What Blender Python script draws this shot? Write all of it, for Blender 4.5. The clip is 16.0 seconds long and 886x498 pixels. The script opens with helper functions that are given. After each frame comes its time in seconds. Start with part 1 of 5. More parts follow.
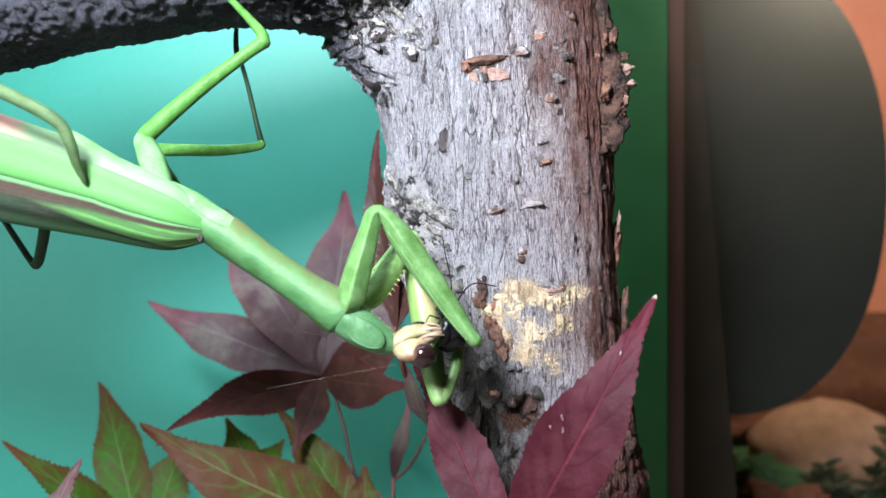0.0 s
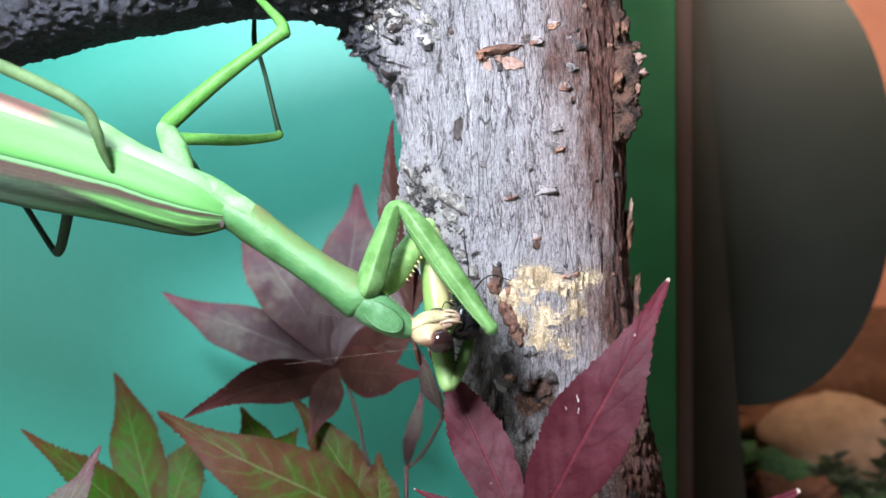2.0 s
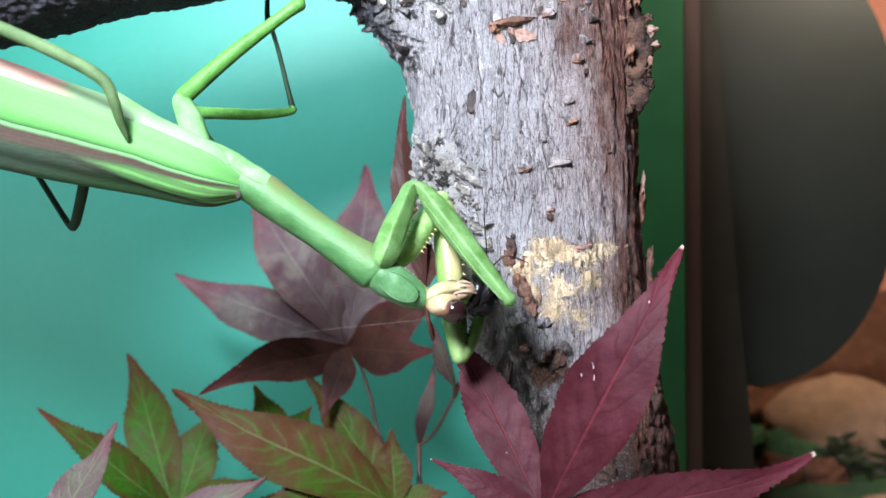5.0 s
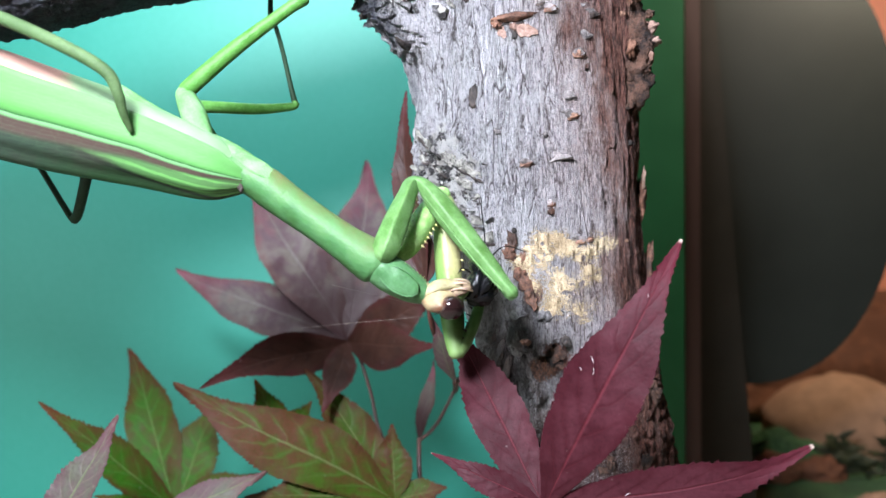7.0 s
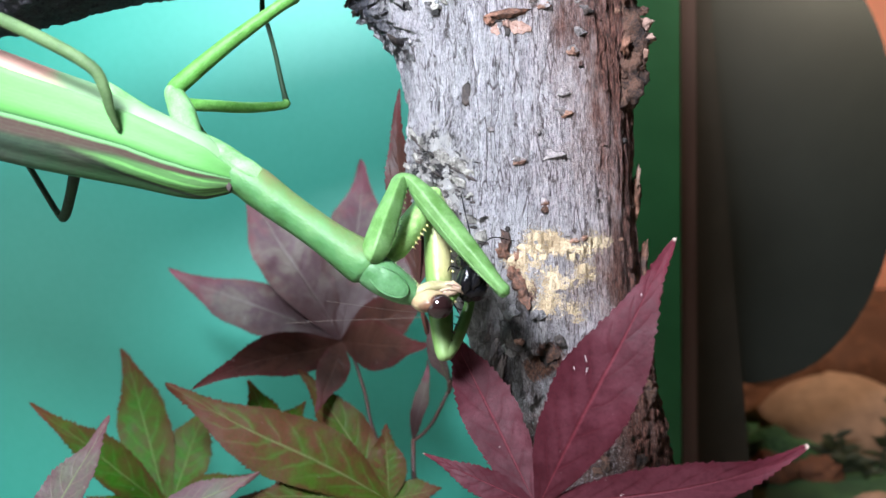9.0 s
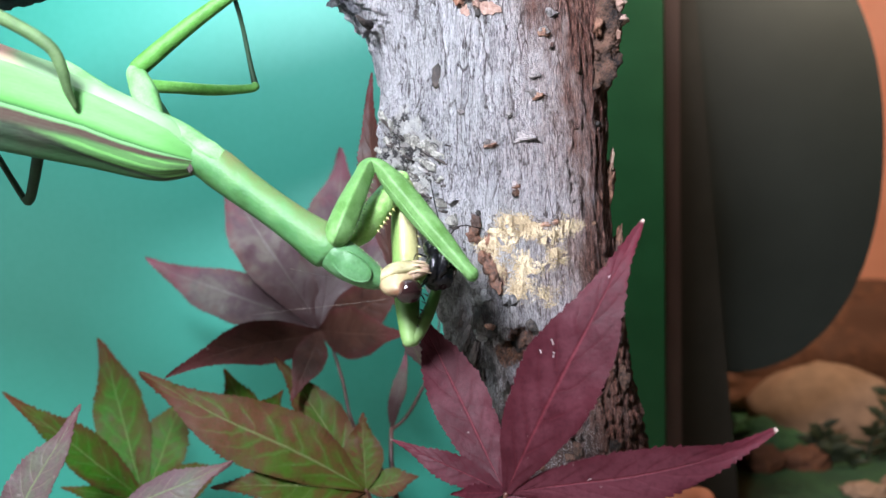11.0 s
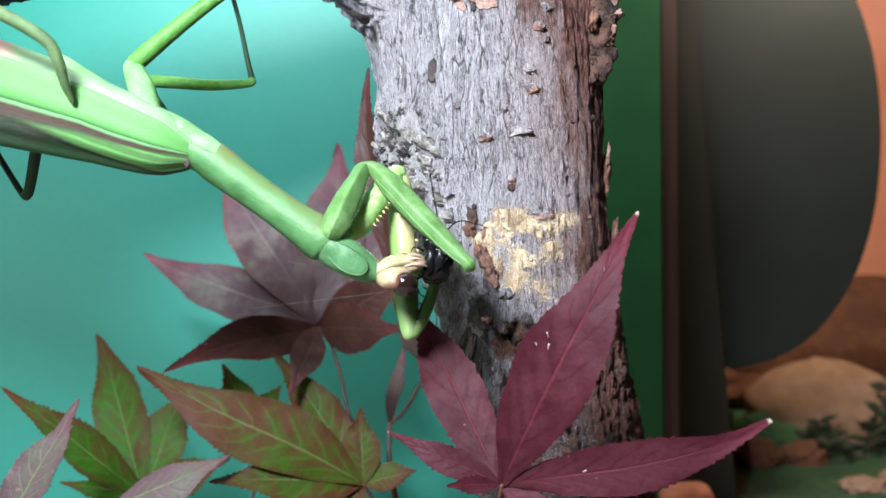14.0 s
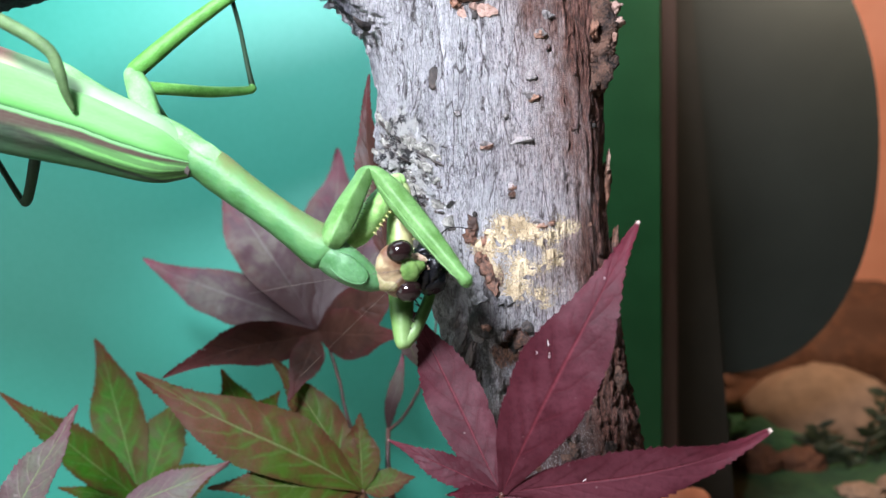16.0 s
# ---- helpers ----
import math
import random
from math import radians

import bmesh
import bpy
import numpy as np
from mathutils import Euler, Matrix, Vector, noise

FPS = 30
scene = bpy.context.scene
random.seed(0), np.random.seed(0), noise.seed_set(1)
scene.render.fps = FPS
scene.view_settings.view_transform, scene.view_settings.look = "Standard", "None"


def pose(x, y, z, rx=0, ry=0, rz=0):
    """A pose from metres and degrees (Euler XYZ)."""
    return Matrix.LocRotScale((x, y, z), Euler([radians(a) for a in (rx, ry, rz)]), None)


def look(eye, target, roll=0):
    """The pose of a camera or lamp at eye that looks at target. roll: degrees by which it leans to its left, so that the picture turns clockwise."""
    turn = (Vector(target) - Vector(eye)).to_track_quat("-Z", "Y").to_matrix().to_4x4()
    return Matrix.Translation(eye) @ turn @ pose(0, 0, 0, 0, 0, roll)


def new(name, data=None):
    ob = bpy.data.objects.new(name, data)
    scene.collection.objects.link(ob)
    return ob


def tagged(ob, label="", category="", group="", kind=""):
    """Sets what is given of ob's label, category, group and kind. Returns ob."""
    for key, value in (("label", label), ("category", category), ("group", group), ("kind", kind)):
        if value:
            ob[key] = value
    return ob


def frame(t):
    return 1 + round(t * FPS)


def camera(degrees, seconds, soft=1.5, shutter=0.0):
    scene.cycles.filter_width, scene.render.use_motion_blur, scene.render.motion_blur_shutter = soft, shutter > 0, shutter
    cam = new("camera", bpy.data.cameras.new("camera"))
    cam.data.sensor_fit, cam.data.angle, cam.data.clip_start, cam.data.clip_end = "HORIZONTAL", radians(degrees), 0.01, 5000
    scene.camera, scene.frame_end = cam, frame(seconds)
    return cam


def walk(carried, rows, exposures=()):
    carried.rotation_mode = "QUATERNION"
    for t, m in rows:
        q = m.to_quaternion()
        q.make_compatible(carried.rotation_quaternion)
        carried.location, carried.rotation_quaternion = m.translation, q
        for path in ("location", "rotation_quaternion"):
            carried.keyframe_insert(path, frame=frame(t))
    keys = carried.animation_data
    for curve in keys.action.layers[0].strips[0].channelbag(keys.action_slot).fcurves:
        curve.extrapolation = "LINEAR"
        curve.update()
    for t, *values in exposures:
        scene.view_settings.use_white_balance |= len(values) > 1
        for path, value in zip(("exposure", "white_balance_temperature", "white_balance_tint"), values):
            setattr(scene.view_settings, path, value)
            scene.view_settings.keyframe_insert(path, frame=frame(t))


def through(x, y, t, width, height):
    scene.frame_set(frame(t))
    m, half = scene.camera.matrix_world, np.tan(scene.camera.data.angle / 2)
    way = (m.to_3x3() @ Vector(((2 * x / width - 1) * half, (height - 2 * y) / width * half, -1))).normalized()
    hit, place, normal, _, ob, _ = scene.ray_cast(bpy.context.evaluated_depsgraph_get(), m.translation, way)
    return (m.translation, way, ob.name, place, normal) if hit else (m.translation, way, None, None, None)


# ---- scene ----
cam = camera(59.1, 16.0)
cam.data.dof.use_dof, cam.data.dof.focus_distance, cam.data.dof.aperture_fstop = True, 0.104, 23.0
METRES, EYE, TILT, LEAN, TURN = 0.0188, 0.072, 0.0, 0.0, 0.0
ROWS = [
    (0.0, 0.0, 0.0, 0.0, 0.0, 0.0, -0.0),
    (0.5, -0.0077, -0.0103, -0.0442, 0.06, -0.1, 0.14),
    (1.0, -0.0302, -0.0335, -0.0717, 0.22, -0.14, 0.13),
    (1.5, -0.0704, -0.0681, -0.0977, 0.28, -0.04, 0.08),
    (2.0, -0.089, -0.0872, -0.1013, 0.24, 0.04, 0.14),
    (2.5, -0.1051, -0.0823, -0.1024, 0.34, 0.1, 0.19),
    (3.0, -0.1169, -0.0996, -0.1173, 0.41, 0.16, 0.23),
    (3.5, -0.1173, -0.1006, -0.149, 0.39, 0.12, 0.41),
    (4.0, -0.1407, -0.0976, -0.19, 0.42, -0.15, 0.51),
    (4.5, -0.1548, -0.1183, -0.2214, 0.46, -0.26, 0.55),
    (5.0, -0.1722, -0.1165, -0.254, 0.45, -0.44, 0.5),
    (7.5, -0.1879, -0.1426, -0.2992, 0.34, -0.44, 0.26),
    (8.0, -0.1763, -0.1419, -0.2942, 0.26, -0.3, 0.26),
    (8.5, -0.1636, -0.099, -0.3062, 0.23, -0.39, 0.31),
    (9.0, -0.1518, -0.0929, -0.3083, 0.23, -0.44, 0.37),
    (11.5, 0.0641, -0.0151, -0.4112, 0.01, -0.92, 0.57),
    (12.0, 0.0552, -0.0236, -0.4263, 0.05, -0.98, 0.64),
    (12.5, 0.0389, -0.0297, -0.4203, 0.14, -1.0, 0.59),
    (13.0, 0.0571, -0.0314, -0.4254, 0.09, -0.99, 0.65),
    (13.5, 0.0679, -0.0461, -0.4273, 0.09, -0.98, 0.69),
    (14.0, 0.0719, -0.0466, -0.4195, 0.04, -0.94, 0.65),
    (14.5, 0.0753, -0.0549, -0.4136, -0.03, -0.89, 0.68),
    (15.0, 0.0788, -0.0183, -0.4166, -0.06, -0.94, 0.68),
    (15.5, 0.04, -0.0326, -0.3694, -0.11, -0.81, 0.42),
    (16.0, 0.0525, -0.0415, -0.3818, -0.13, -0.78, 0.46),
]
walk(cam, [(t, pose(0, 0, EYE, TILT, LEAN, TURN) @ pose(METRES * x, METRES * y, METRES * z, 90 + pitch, roll, yaw)) for t, x, y, z, yaw, pitch, roll in ROWS])
from mathutils.bvhtree import BVHTree

# ---------------------------------------------------------------- light
world = bpy.data.worlds.new("room_air")
world.use_nodes = True
world.node_tree.nodes["Background"].inputs["Color"].default_value = (0.9, 0.95, 1.0, 1)
world.node_tree.nodes["Background"].inputs["Strength"].default_value = 0.04
scene.world = world


def lamp(name, eye, target, size, watts, colour):
    data = bpy.data.lights.new(name, "AREA")
    data.shape, data.size, data.energy, data.color = "DISK", size, watts, colour
    ob = new(name, data)
    ob.matrix_world = look([c / 1000 for c in eye], [c / 1000 for c in target])
    return ob


# a lamp beside the camera, the strip in the roof of the case, and two added unseen fills: one from the left, a warm one
# at the right
lamp("front_lamp", (-46, -2, 135), (0, 105, 70), 0.034, 0.79, (0.86, 0.91, 1.04))
lamp("roof_lamp", (-50, 134, 186), (-44, 196, 36), 0.14, 0.38, (0.80, 0.92, 1.06))
lamp("side_fill", (-176, 50, 66), (-20, 196, 10), 0.14, 0.13, (0.80, 0.98, 0.95))
lamp("warm_fill", (121, 176, 180), (126, 300, 140), 0.04, 0.54, (1.0, 0.84, 0.66))


# ---------------------------------------------------------------- tools
ORIGIN = {}


def V(x, y, z):
    """Millimetres to metres."""
    return Vector((x, y, z)) / 1000


def link(name, bm, material, smooth=True):
    me = bpy.data.meshes.new(name)
    bmesh.ops.recalc_face_normals(bm, faces=bm.faces)
    bm.to_mesh(me)
    bm.free()
    for f in me.polygons:
        f.use_smooth = smooth
    if material:
        me.materials.append(material)
    return me


def thing(name, origin, label, category, group="", kind=""):
    ob = new(name)
    ob.location = origin
    ob.empty_display_size = 0.005
    ORIGIN[ob] = Vector(origin)
    return tagged(ob, label, category, group, kind)


def part(name, bm, material, parent=None, label="", origin=None, smooth=True):
    """One mesh object made in world coordinates, hung under parent, turning about origin."""
    base = ORIGIN[parent] if parent else Vector((0, 0, 0))
    pivot = Vector(origin) if origin is not None else base
    bmesh.ops.translate(bm, verts=bm.verts, vec=-pivot)
    ob = new(name, link(name, bm, material, smooth))
    ob.parent = parent
    ob.location = pivot - base
    ORIGIN[ob] = pivot
    return tagged(ob, label)


def spline(points, steps):
    """Catmull-Rom through rows of any width."""
    rows = [np.array(p, float) for p in points]
    rows = [2 * rows[0] - rows[1]] + rows + [2 * rows[-1] - rows[-2]]
    out = []
    for i in range(1, len(rows) - 2):
        a, b, c, d = rows[i - 1:i + 3]
        for k in range(steps):
            u = k / steps
            out.append(0.5 * (2 * b + (c - a) * u + (2 * a - 5 * b + 4 * c - d) * u * u + (3 * b - a - 3 * c + d) * u ** 3))
    out.append(rows[-2])
    return out


def bent(c, keel):
    """Above 1 the section turns from a circle towards a lozenge with keels."""
    return math.copysign(abs(c) ** keel, c)


def loft(points, segs=14, steps=5, up=(0, -1, 0), bm=None, cap=True, keel=1.0):
    """A tube: rows of x, y, z, half width, half depth in millimetres; the depth lies along up."""
    bm = bm or bmesh.new()
    rows = spline(points, steps)
    up = Vector(up)
    rings = []
    for i, r in enumerate(rows):
        a, b = rows[max(i - 1, 0)][:3], rows[min(i + 1, len(rows) - 1)][:3]
        along = Vector(b - a).normalized()
        side = along.cross(up).normalized()
        deep = side.cross(along).normalized()
        c = Vector(r[:3])
        rings.append([bm.verts.new((c + side * bent(math.cos(t), keel) * max(r[3], 0.02) + deep * bent(math.sin(t), keel) * max(r[4], 0.02)) / 1000)
                      for t in (2 * math.pi * k / segs for k in range(segs))])
    for p, q in zip(rings, rings[1:]):
        for k in range(segs):
            bm.faces.new((p[k], p[(k + 1) % segs], q[(k + 1) % segs], q[k]))
    if cap:
        for ring, row, sign in ((rings[0], rows[0], -1), (rings[-1], rows[-1], 1)):
            other = rows[1] if sign < 0 else rows[-2]
            along = Vector(row[:3] - other[:3]).normalized()
            tip = bm.verts.new((Vector(row[:3]) + along * min(row[3], row[4]) * 0.6) / 1000)
            mid = []
            for v in ring:
                c = Vector(row[:3]) / 1000
                mid.append(bm.verts.new(c + (v.co - c) * 0.72 + along * min(row[3], row[4]) * 0.42 / 1000))
            for k in range(segs):
                bm.faces.new((ring[k], ring[(k + 1) % segs], mid[(k + 1) % segs], mid[k]))
                bm.faces.new((mid[k], mid[(k + 1) % segs], tip))
    return bm


def taper(points, bm=None, segs=10, steps=4, up=(0, -1, 0)):
    """A round limb: rows of x, y, z, radius."""
    return loft([(*p, p[3]) for p in points], segs, steps, up, bm)


def lump(centre, size, seed, rough=0.25, bm=None, sub=2, turn=0.0):
    """An irregular rounded chip; centre and half sizes in millimetres."""
    bm = bm or bmesh.new()
    made = bmesh.ops.create_icosphere(bm, subdivisions=sub, radius=1)["verts"]
    rot = Matrix.Rotation(turn, 3, "Y")
    for v in made:
        k = 1 + rough * noise.noise(v.co * 1.7 + Vector((seed * 7.3, seed, 0))) + rough * 0.8 * noise.noise(v.co * 3.6 + Vector((0, seed * 3.1, seed))) + rough * 0.4 * noise.noise(v.co * 8 + Vector((seed, 0, seed * 2.1)))
        v.co = Vector(centre) / 1000 + rot @ Vector((v.co.x * size[0], v.co.y * size[1], v.co.z * size[2])) * k / 1000
    return bm


def cone(bm, base, tip, r, segs=6):
    base, tip = Vector(base), Vector(tip)
    along = (tip - base).normalized()
    side = along.orthogonal().normalized()
    deep = along.cross(side)
    ring = [bm.verts.new((base + (side * math.cos(t) + deep * math.sin(t)) * r) / 1000) for t in (2 * math.pi * k / segs for k in range(segs))]
    top = bm.verts.new(tip / 1000)
    for k in range(segs):
        bm.faces.new((ring[k], ring[(k + 1) % segs], top))
    bm.faces.new(ring[::-1])


def box(x0, x1, y0, y1, z0, z1, bevel=0.0, bm=None):
    bm = bm or bmesh.new()
    made = bmesh.ops.create_cube(bm, size=1)["verts"]
    for v in made:
        v.co = Vector(((x0 + x1) / 2 + v.co.x * (x1 - x0), (y0 + y1) / 2 + v.co.y * (y1 - y0), (z0 + z1) / 2 + v.co.z * (z1 - z0))) / 1000
    if bevel:
        bmesh.ops.bevel(bm, geom=list({e for v in made for e in v.link_edges}), offset=bevel / 1000, segments=2, affect="EDGES")
    return bm


# ---------------------------------------------------------------- materials
class Nodes:
    def __init__(self, name):
        self.m = bpy.data.materials.new(name)
        self.m.use_nodes = True
        self.t = self.m.node_tree
        self.bsdf = self.t.nodes["Principled BSDF"]
        self.out = self.t.nodes["Material Output"]

    def add(self, kind, inputs=None, **props):
        n = self.t.nodes.new(kind)
        for k, v in props.items():
            setattr(n, k, v)
        for k, v in (inputs or {}).items():
            self.put(n.inputs[k], v)
        return n

    def put(self, socket, v):
        if isinstance(v, bpy.types.NodeSocket):
            self.t.links.new(v, socket)
        elif isinstance(v, tuple) and len(v) == 3 and socket.type == "RGBA":
            socket.default_value = (*v, 1)
        else:
            socket.default_value = v

    def coords(self, stretch=(1, 1, 1), turn=(0, 0, 0), which="Object"):
        c = self.add("ShaderNodeTexCoord")
        return self.add("ShaderNodeMapping", {"Vector": c.outputs[which], "Scale": stretch, "Rotation": turn}).outputs[0]

    def noise(self, vec, scale, detail=4.0, rough=0.55, warp=0.0):
        return self.add("ShaderNodeTexNoise", {"Vector": vec, "Scale": scale, "Detail": detail, "Roughness": rough, "Distortion": warp}).outputs[0]

    def ramp(self, fac, stops):
        n = self.add("ShaderNodeValToRGB", {"Fac": fac})
        els = n.color_ramp.elements
        while len(els) < len(stops):
            els.new(0.5)
        for e, (p, c) in zip(els, stops):
            e.position = p
            e.color = (*c, 1) if isinstance(c, tuple) else (c, c, c, 1)
        return n.outputs[0]

    def mix(self, fac, a, b, blend="MIX"):
        n = self.add("ShaderNodeMix", data_type="RGBA", blend_type=blend)
        self.put(n.inputs[0], fac)
        self.put(n.inputs[6], a)
        self.put(n.inputs[7], b)
        return n.outputs[2]

    def math(self, op, a, b=0.0, c=0.0):
        n = self.add("ShaderNodeMath", operation=op)
        for i, v in enumerate((a, b, c)):
            self.put(n.inputs[i], v)
        return n.outputs[0]

    def done(self, colour, rough=0.5, bump=None, strength=0.3, distance=0.0003, spec=0.5, **extra):
        self.put(self.bsdf.inputs["Base Color"], colour)
        self.put(self.bsdf.inputs["Roughness"], rough)
        self.put(self.bsdf.inputs["Specular IOR Level"], spec)
        for k, v in extra.items():
            self.put(self.bsdf.inputs[k.replace("_", " ")], v)
        if bump is not None:
            b = self.add("ShaderNodeBump", {"Height": bump, "Strength": strength, "Distance": distance})
            self.put(self.bsdf.inputs["Normal"], b.outputs[0])
        return self.m


def plain(name, a, b, scale=300.0, rough=0.5, stretch=(1, 1, 1), strength=0.2, distance=0.0002, spec=0.5, **extra):
    """Two tones mixed by coarse and fine noise, with a fine relief."""
    n = Nodes(name)
    v = n.coords(stretch)
    big, fine = n.noise(v, scale * 0.25), n.noise(v, scale * 2.5, 5)
    k = n.math("ADD", n.math("MULTIPLY", big, 0.6), n.math("MULTIPLY", fine, 0.4))
    col = n.ramp(k, [(0.42, a), (0.58, b)])
    return n.done(col, rough, fine, strength, distance, spec, **extra)


def near_spot(n, vec, centre, radius):
    """1 at the centre of a patch, 0 at its radius; places in millimetres."""
    d = n.add("ShaderNodeVectorMath", {0: vec, 1: tuple(c / 1000 for c in centre)}, operation="DISTANCE").outputs["Value"]
    return n.math("SUBTRACT", 1.0, n.math("DIVIDE", d, radius / 1000))


def bark_material():
    n = Nodes("weathered_bark")
    o = n.coords()
    grain = n.coords((1, 1, 0.19), (0, radians(-6), 0))
    flat = n.coords((1, 1, 0.5))
    fibre = n.noise(grain, 3600, 8, 0.78, 0.15)
    coarse = n.noise(grain, 1000, 6, 0.7, 0.3)
    patch = n.noise(flat, 110, 5, 0.6)
    fine = n.noise(flat, 3000, 5, 0.75)
    grey = n.ramp(fibre, [(0.40, (0.09, 0.085, 0.10)), (0.44, (0.50, 0.49, 0.56)), (0.48, (0.885, 0.835, 0.895)), (0.53, (0.97, 0.935, 0.96))])
    brown = n.ramp(fibre, [(0.41, (0.030, 0.012, 0.009)), (0.47, (0.25, 0.115, 0.085)), (0.55, (0.62, 0.43, 0.38))])
    pos = n.add("ShaderNodeSeparateXYZ", {"Vector": o})
    # bleached face, red-brown bark kept towards one side and near the foot
    side = n.math("ADD", n.math("ADD", n.math("MULTIPLY", pos.outputs[0], 24.0), n.math("MULTIPLY", n.math("SUBTRACT", pos.outputs[2], 0.072), 3.5)), n.math("MULTIPLY", patch, 0.6))
    k = n.ramp(side, [(0.46, 0.0), (0.65, 0.30), (0.79, 0.95)])
    foot = n.math("ADD", n.math("MULTIPLY", n.math("SUBTRACT", pos.outputs[2], n.math("MULTIPLY", n.math("SUBTRACT", pos.outputs[0], 0.010), 0.7)), 14.0), n.math("MULTIPLY", patch, 0.35))
    k2 = n.ramp(foot, [(0.75, 0.92), (0.83, 0.0)])
    col = n.mix(n.math("MAXIMUM", k, k2), grey, brown)
    warm = n.math("MULTIPLY", n.ramp(n.noise(grain, 300, 5, 0.65), [(0.52, 0.0), (0.60, 0.6)]), n.math("ADD", 0.25, n.math("MULTIPLY", k, 0.75)))
    col = n.mix(warm, col, n.ramp(fibre, [(0.4, (0.16, 0.11, 0.11)), (0.6, (0.66, 0.54, 0.55))]))
    pale = n.ramp(n.noise(flat, 330, 7, 0.78), [(0.50, 0.0), (0.57, 0.9)])
    col = n.mix(n.math("MULTIPLY", pale, n.math("SUBTRACT", 0.75, n.math("MULTIPLY", k, 0.68))), col, (0.93, 0.92, 0.94))
    thin = n.coords((1, 1, 0.14), (0, radians(-6), 0))
    warp = n.add("ShaderNodeTexNoise", {"Vector": n.coords((1, 1, 0.4)), "Scale": 420.0, "Detail": 4.0}).outputs[1]
    bent_way = n.add("ShaderNodeVectorMath", {0: thin, 1: n.add("ShaderNodeVectorMath", {0: warp, "Scale": 0.0006}, operation="SCALE").outputs[0]}, operation="ADD").outputs[0]
    strip = n.add("ShaderNodeTexVoronoi", {"Vector": bent_way, "Scale": 1050.0}, feature="F1")
    tone = n.add("ShaderNodeSeparateColor", {"Color": strip.outputs["Color"]}).outputs[0]
    gap = n.add("ShaderNodeTexVoronoi", {"Vector": bent_way, "Scale": 1050.0}, feature="DISTANCE_TO_EDGE").outputs[0]
    col = n.mix(n.math("MULTIPLY", n.ramp(tone, [(0.0, 1.0), (0.34, 0.0)]), 0.42), col, n.mix(k, (0.36, 0.33, 0.36), (0.09, 0.036, 0.024)))
    col = n.mix(n.math("MULTIPLY", n.ramp(tone, [(0.62, 0.0), (1.0, 1.0)]), 0.6), col, n.mix(k, (0.93, 0.92, 0.95), (0.50, 0.33, 0.28)))
    seam = n.math("MULTIPLY", n.ramp(gap, [(0.015, 0.9), (0.07, 0.0)]), n.ramp(n.noise(thin, 700, 4), [(0.46, 0.0), (0.56, 1.0)]))
    slit = n.ramp(n.math("ABSOLUTE", n.math("SUBTRACT", n.noise(thin, 2300, 4, 0.6, 0.4), 0.5)), [(0.008, 0.85), (0.03, 0.0)])
    ridge = n.ramp(n.math("ABSOLUTE", n.math("SUBTRACT", n.noise(thin, 2700, 4, 0.6, 0.4), 0.46)), [(0.006, 0.85), (0.028, 0.0)])
    col = n.mix(n.math("MULTIPLY", ridge, n.math("SUBTRACT", 0.9, n.math("MULTIPLY", k, 0.55))), col, (0.96, 0.95, 0.97))
    crack = n.math("MAXIMUM", n.math("MAXIMUM", seam, n.ramp(coarse, [(0.36, 0.9), (0.41, 0.0)])), n.math("MULTIPLY", slit, n.ramp(patch, [(0.38, 0.25), (0.6, 1.0)])))
    col = n.mix(crack, col, (0.050, 0.030, 0.027))
    col = n.mix(n.math("MULTIPLY", k2, 0.95), col, n.ramp(n.noise(flat, 800, 6, 0.7), [(0.38, (0.020, 0.009, 0.006)), (0.52, (0.080, 0.038, 0.027)), (0.68, (0.21, 0.13, 0.105))]))
    speck = n.noise(n.coords((1, 1, 0.6)), 5200, 4, 0.8)
    col = n.mix(n.ramp(speck, [(0.36, 0.6), (0.44, 0.0)]), col, n.mix(k, (0.13, 0.115, 0.13), (0.06, 0.026, 0.02)))
    col = n.mix(n.ramp(speck, [(0.55, 0.0), (0.62, 0.65)]), col, n.mix(k, (0.98, 0.97, 0.99), (0.62, 0.46, 0.41)))
    col = n.mix(n.math("MULTIPLY", k, 0.32), col, (0.27, 0.135, 0.105))
    red = n.ramp(n.math("ADD", side, n.math("MULTIPLY", n.math("SUBTRACT", coarse, 0.5), 0.3)), [(0.71, 0.0), (0.83, 0.9)])
    col = n.mix(red, col, n.ramp(fibre, [(0.42, (0.03, 0.009, 0.006)), (0.50, (0.15, 0.048, 0.030)), (0.58, (0.33, 0.15, 0.11))]))
    # brown bark in the hollow, darkened to paint in the shadow falling there
    hollow_shade = n.math("ADD", near_spot(n, o, (3.6, 108, 49), 15), n.math("MULTIPLY", n.math("SUBTRACT", n.noise(flat, 260, 5, 0.65), 0.5), 1.4))
    col = n.mix(n.ramp(hollow_shade, [(0.12, 0.0), (0.60, 0.88)]), col, n.ramp(n.noise(flat, 700, 6, 0.7), [(0.38, (0.012, 0.008, 0.006)), (0.52, (0.06, 0.040, 0.032)), (0.66, (0.26, 0.235, 0.22))]))
    # old cracked bark: on the knob, in the hollow and round the fork
    rift = n.math("ABSOLUTE", n.math("SUBTRACT", n.noise(n.coords((1, 1, 0.75)), 330, 7, 0.68, 0.6), 0.5))
    plates = n.math("MULTIPLY", rift, 2.2)
    old = n.math("MAXIMUM", near_spot(n, o, (-7, 108, 75), 11), near_spot(n, o, (-13, 106, 108), 13))
    old = n.ramp(n.math("ADD", old, n.math("MULTIPLY", n.math("SUBTRACT", n.noise(o, 330, 4), 0.5), 1.2)), [(0.28, 0.0), (0.42, 0.9)])
    slab = n.mix(n.ramp(n.noise(o, 420, 4), [(0.40, 0.0), (0.54, 1.0)]), (0.58, 0.54, 0.51), (0.95, 0.93, 0.90))
